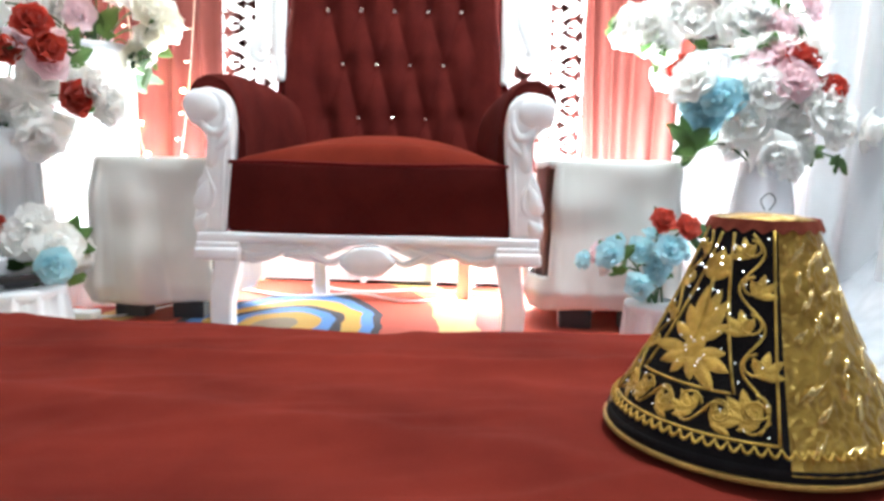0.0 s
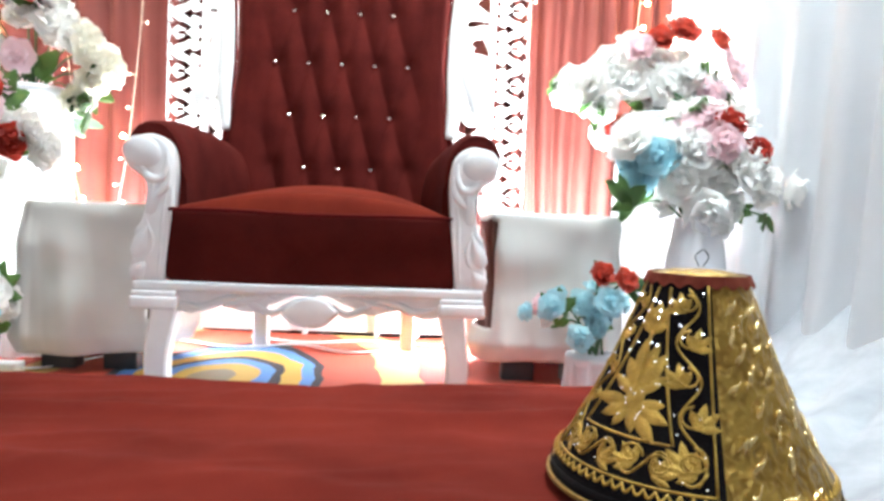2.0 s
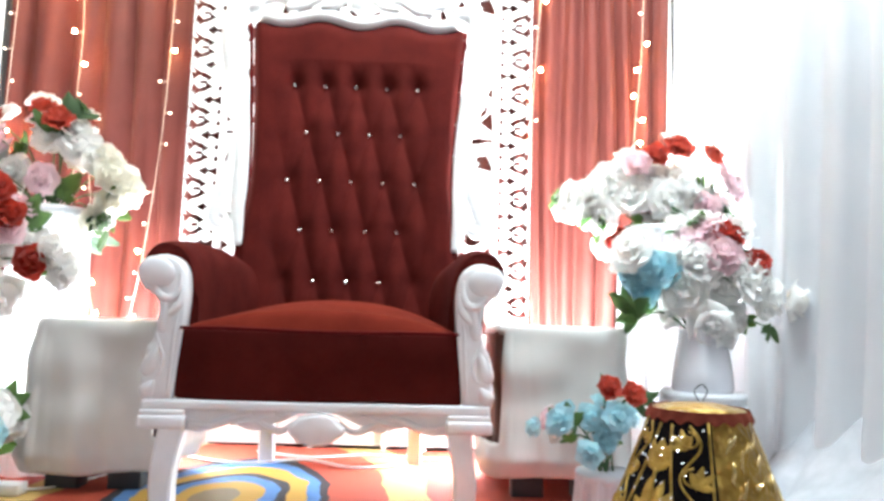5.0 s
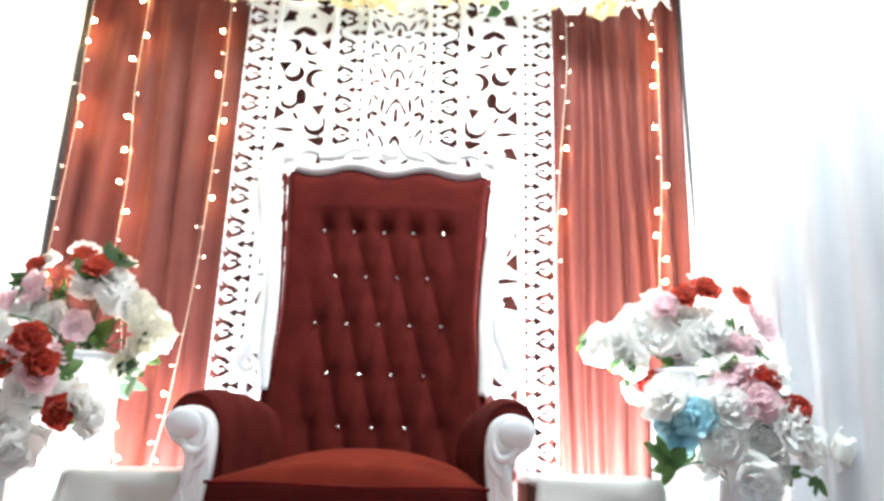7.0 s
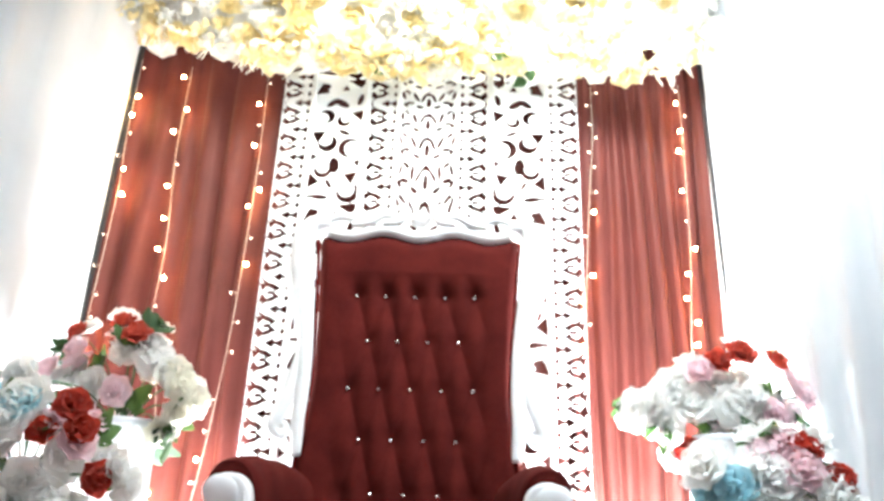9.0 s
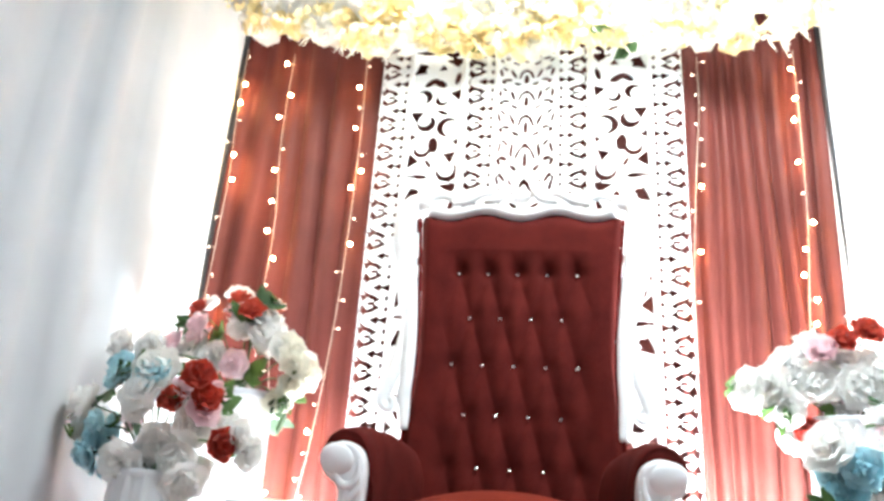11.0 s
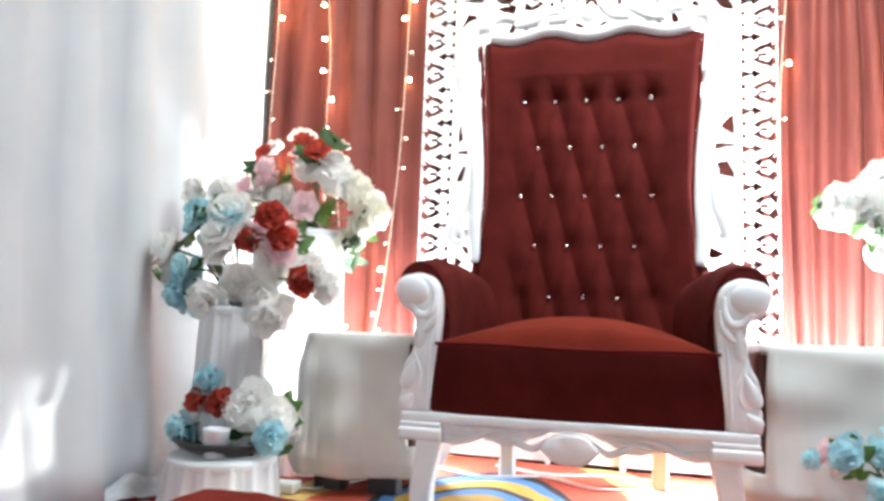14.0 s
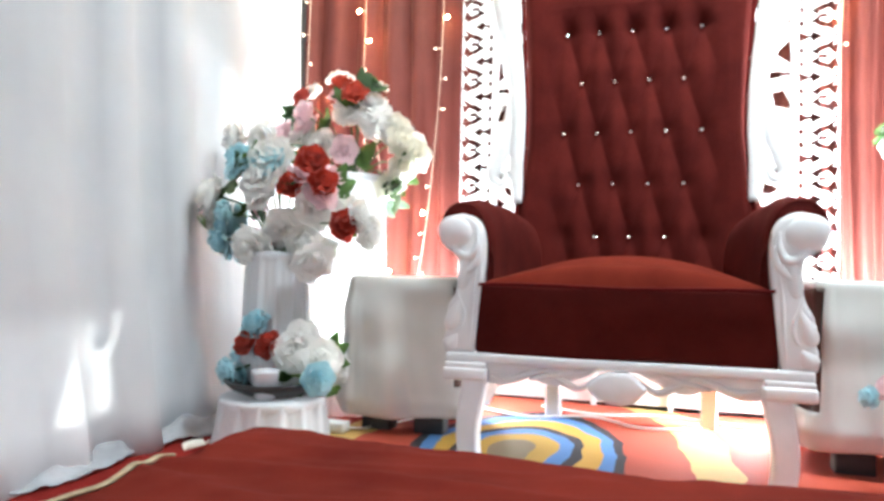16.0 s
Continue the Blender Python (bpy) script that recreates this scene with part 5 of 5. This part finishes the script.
    for i in range(64):
        if i < 24:
            t = rnd.uniform(0.33, 0.9)
            s = rnd.uniform(-0.42, 0.42)
        else:
            t, s = rnd.uniform(0.11, 0.95), rnd.uniform(-0.9, 0.9)
        o = seq if i == 0 else share("sequin", seq.data, pn, Matrix())
        o.matrix_basis = Matrix.Translation(at(s, t, 0.002))
# scalloped gold edge, black band and gold rim
bm0 = bmesh.new()
half = math.pi / 80
tube(bm0, [on_cone(half * (i / 8 * 2 - 1), 0.092 - 0.034 * math.sin(math.pi * i / 8), 0.002) for i in range(9)], [0.0007, 0.0010, 0.0013, 0.0015, 0.0015, 0.0015, 0.0013, 0.0010, 0.0007], 6)
scallop = part("scallop", bm0, GOLD, cover)
for i in range(1, 80):
    share("scallop", scallop.data, cover, Matrix.Rotation(i / 80 * math.tau, 4, "Z"))
bm = bmesh.new()
surf(bm, lambda u, v: ((R0 + 0.001 - 0.002 * v) * math.cos(u * math.tau), (R0 + 0.001 - 0.002 * v) * math.sin(u * math.tau), 0.004 + 0.012 * v), 64, 3, True)
part("band", bm, BLACK_VELVET, cover, "black velvet rim band").modifiers.new("thick", "SOLIDIFY").thickness = 0.004
bm = bmesh.new()
tube(bm, [((R0 + 0.001) * math.cos(i / 64 * math.tau), (R0 + 0.001) * math.sin(i / 64 * math.tau), 0.004) for i in range(65)], 0.0030, 6)
part("rim", bm, GOLD_DARK, cover, "gold rim")
bm = bmesh.new()
lathe(bm, [(0.0, 0.012 + H + 0.008), (0.025, 0.012 + H + 0.007), (0.044, 0.012 + H + 0.003), (R1 + 0.002, 0.012 + H - 0.002)], 40)
part("top", bm, BROCADE, cover, "dull gold top with stitched rays")
bm = bmesh.new()
surf(bm, lambda u, v: ((R1 + 0.003 + 0.004 * v) * math.cos(u * math.tau), (R1 + 0.003 + 0.004 * v) * math.sin(u * math.tau), 0.012 + H + 0.004 - 0.010 * v + 0.002 * v * math.sin(u * math.tau * 20)), 160, 4, True)
part("trim", bm, RED_TRIM, cover, "red scalloped top trim")
bm = bmesh.new()
tube(bm, smooth_path([(0.0, 0, 0.012 + H + 0.010), (-0.004, 0, 0.012 + H + 0.020), (0.004, 0, 0.012 + H + 0.026), (0.009, 0, 0.012 + H + 0.019), (0.004, 0, 0.012 + H + 0.010)], 6), 0.0007, 5)
part("loop", bm, BLACK, cover, "thin wire loop")

# ---- small things on the cloth and the floor ----
bm = bmesh.new()
PALE_BRAID = cloth("pale_braid", (0.30, 0.22, 0.13), (0.52, 0.42, 0.28), 0.7, 0.1, 60, 400)


def braid_pt(u, v):
    x, y = -0.566 + 0.010 * u + 0.004 * math.sin(5 * v), -1.06 + 0.24 * v
    return (x, y, ZT + 0.011 + cloth_lump(x, y))


surf(bm, braid_pt, 3, 24)
strip = tagged(part("braid_strip", bm, PALE_BRAID, None), "loose strip of dull gold braid along the cloth edge", "braid")
strip.modifiers.new("thick", "SOLIDIFY").thickness = 0.003
bm = bmesh.new()
surf(bm, lambda u, v: (-0.560 + 0.035 * (u - 0.5) * (1 - (2 * v - 1) ** 2 * 0.7), -0.80 + 0.05 * v, ZT + 0.014 + cloth_lump(-0.56, -0.775) + 0.006 * (2 * u - 1) ** 2), 6, 8)
fallen = tagged(part("fallen_petal", bm, PET["c"], None), "single cream silk petal fallen on the cloth", "petal")
fallen.modifiers.new("thick", "SOLIDIFY").thickness = 0.001
adapter = thing("power_adapter", "small white power adapter block on the floor", "adapter", (-0.80, 0.17, 0.018))
bm = bmesh.new()
box(bm, -0.04, 0.04, -0.025, 0.025, 0, 0.03, 0.005)
part("body", bm, SCREEN_WHITE, adapter)
bm = bmesh.new()
tube(bm, smooth_path([(0.04, 0, 0.012), (0.10, 0.10, 0.004), (0.22, 0.45, 0.004), (0.10, 0.55, 0.004)], 8), 0.003, 6)
part("cord", bm, SCREEN_WHITE, adapter)
CABLE = [[(-0.55, 0.70), (-0.32, 0.58), (-0.12, 0.66), (0.05, 0.55), (0.22, 0.62)], [(-0.30, 0.78), (-0.10, 0.70), (0.10, 0.76), (0.40, 0.68)]]
for pts in CABLE:
    bm = bmesh.new()
    tube(bm, smooth_path([(x, y, 0.024) for x, y in pts], 8), 0.0045, 6)
    tagged(part("cable", bm, SCREEN_WHITE, None), "thin white cable lying across the rug", "cable", "cables on the rug")

# folds of drape fabric pooled along the floor
bm = bmesh.new()


def pool_fn(u, v):
    y = -0.75 + 1.0 * u
    base = -1.235 + 0.03 * math.sin(y * 3)
    x = base + (0.105 + 0.03 * math.sin(y * 11)) * v
    hump = math.sin(min(1, 0.25 + v * 0.78) * math.pi) * (0.030 + 0.014 * math.sin(y * 14) + 0.012 * math.sin(y * 31 + 4 * v))
    crease = 0.012 * noise.noise(Vector((x * 22, y * 17, 1.3))) + 0.008 * noise.noise(Vector((x * 50, y * 38, 5.0)))
    return (x, y, max(0.010, 0.012 + hump + crease))


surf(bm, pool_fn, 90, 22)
# same cloth as the drapes; the grey colour paints in its shade
pool = tagged(part("pooled_fabric", bm, VOILE_SHADED, None), "crumpled white drape voile pooled on the floor, coloured grey for shade", "fabric")
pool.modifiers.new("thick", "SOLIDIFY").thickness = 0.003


def flare_fn(u, v):
    """The hem of the side drape, spread over the floor in slanting folds."""
    y = -1.75 + 2.0 * u
    wall = 1.50 - 0.147 * (y + 0.9) if y > -0.9 else 1.50 - 0.19 * (y + 0.9)
    x = wall + (0.76 + 0.03 * math.sin(5 * y) - wall + 0.22 * max(0, y + 0.25)) * v
    rise = 0.26 * (1 - v) ** 3.2
    fold = 0.044 * math.sin(13 * (y + 0.55 * v) + 1.3 * math.sin(4 * y)) + 0.014 * math.sin(31 * (y + 0.4 * v) + 2)
    crease = 0.010 * noise.noise(Vector((x * 16, y * 14, 4.1)))
    return (x - 0.3 * fold * (1 - v), y, max(0.012, 0.016 + rise + (abs(fold) + crease) * min(1, 4 * (1 - v)) * (0.35 + 0.65 * v)))


bm = bmesh.new()
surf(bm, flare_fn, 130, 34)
# the hem takes the greyed voile too, as painted shade near the floor
hem = tagged(part("pooled_fabric", bm, VOILE_SHADED, None), "white drape hem spread over the floor in slanting folds, greyed for shade", "fabric")
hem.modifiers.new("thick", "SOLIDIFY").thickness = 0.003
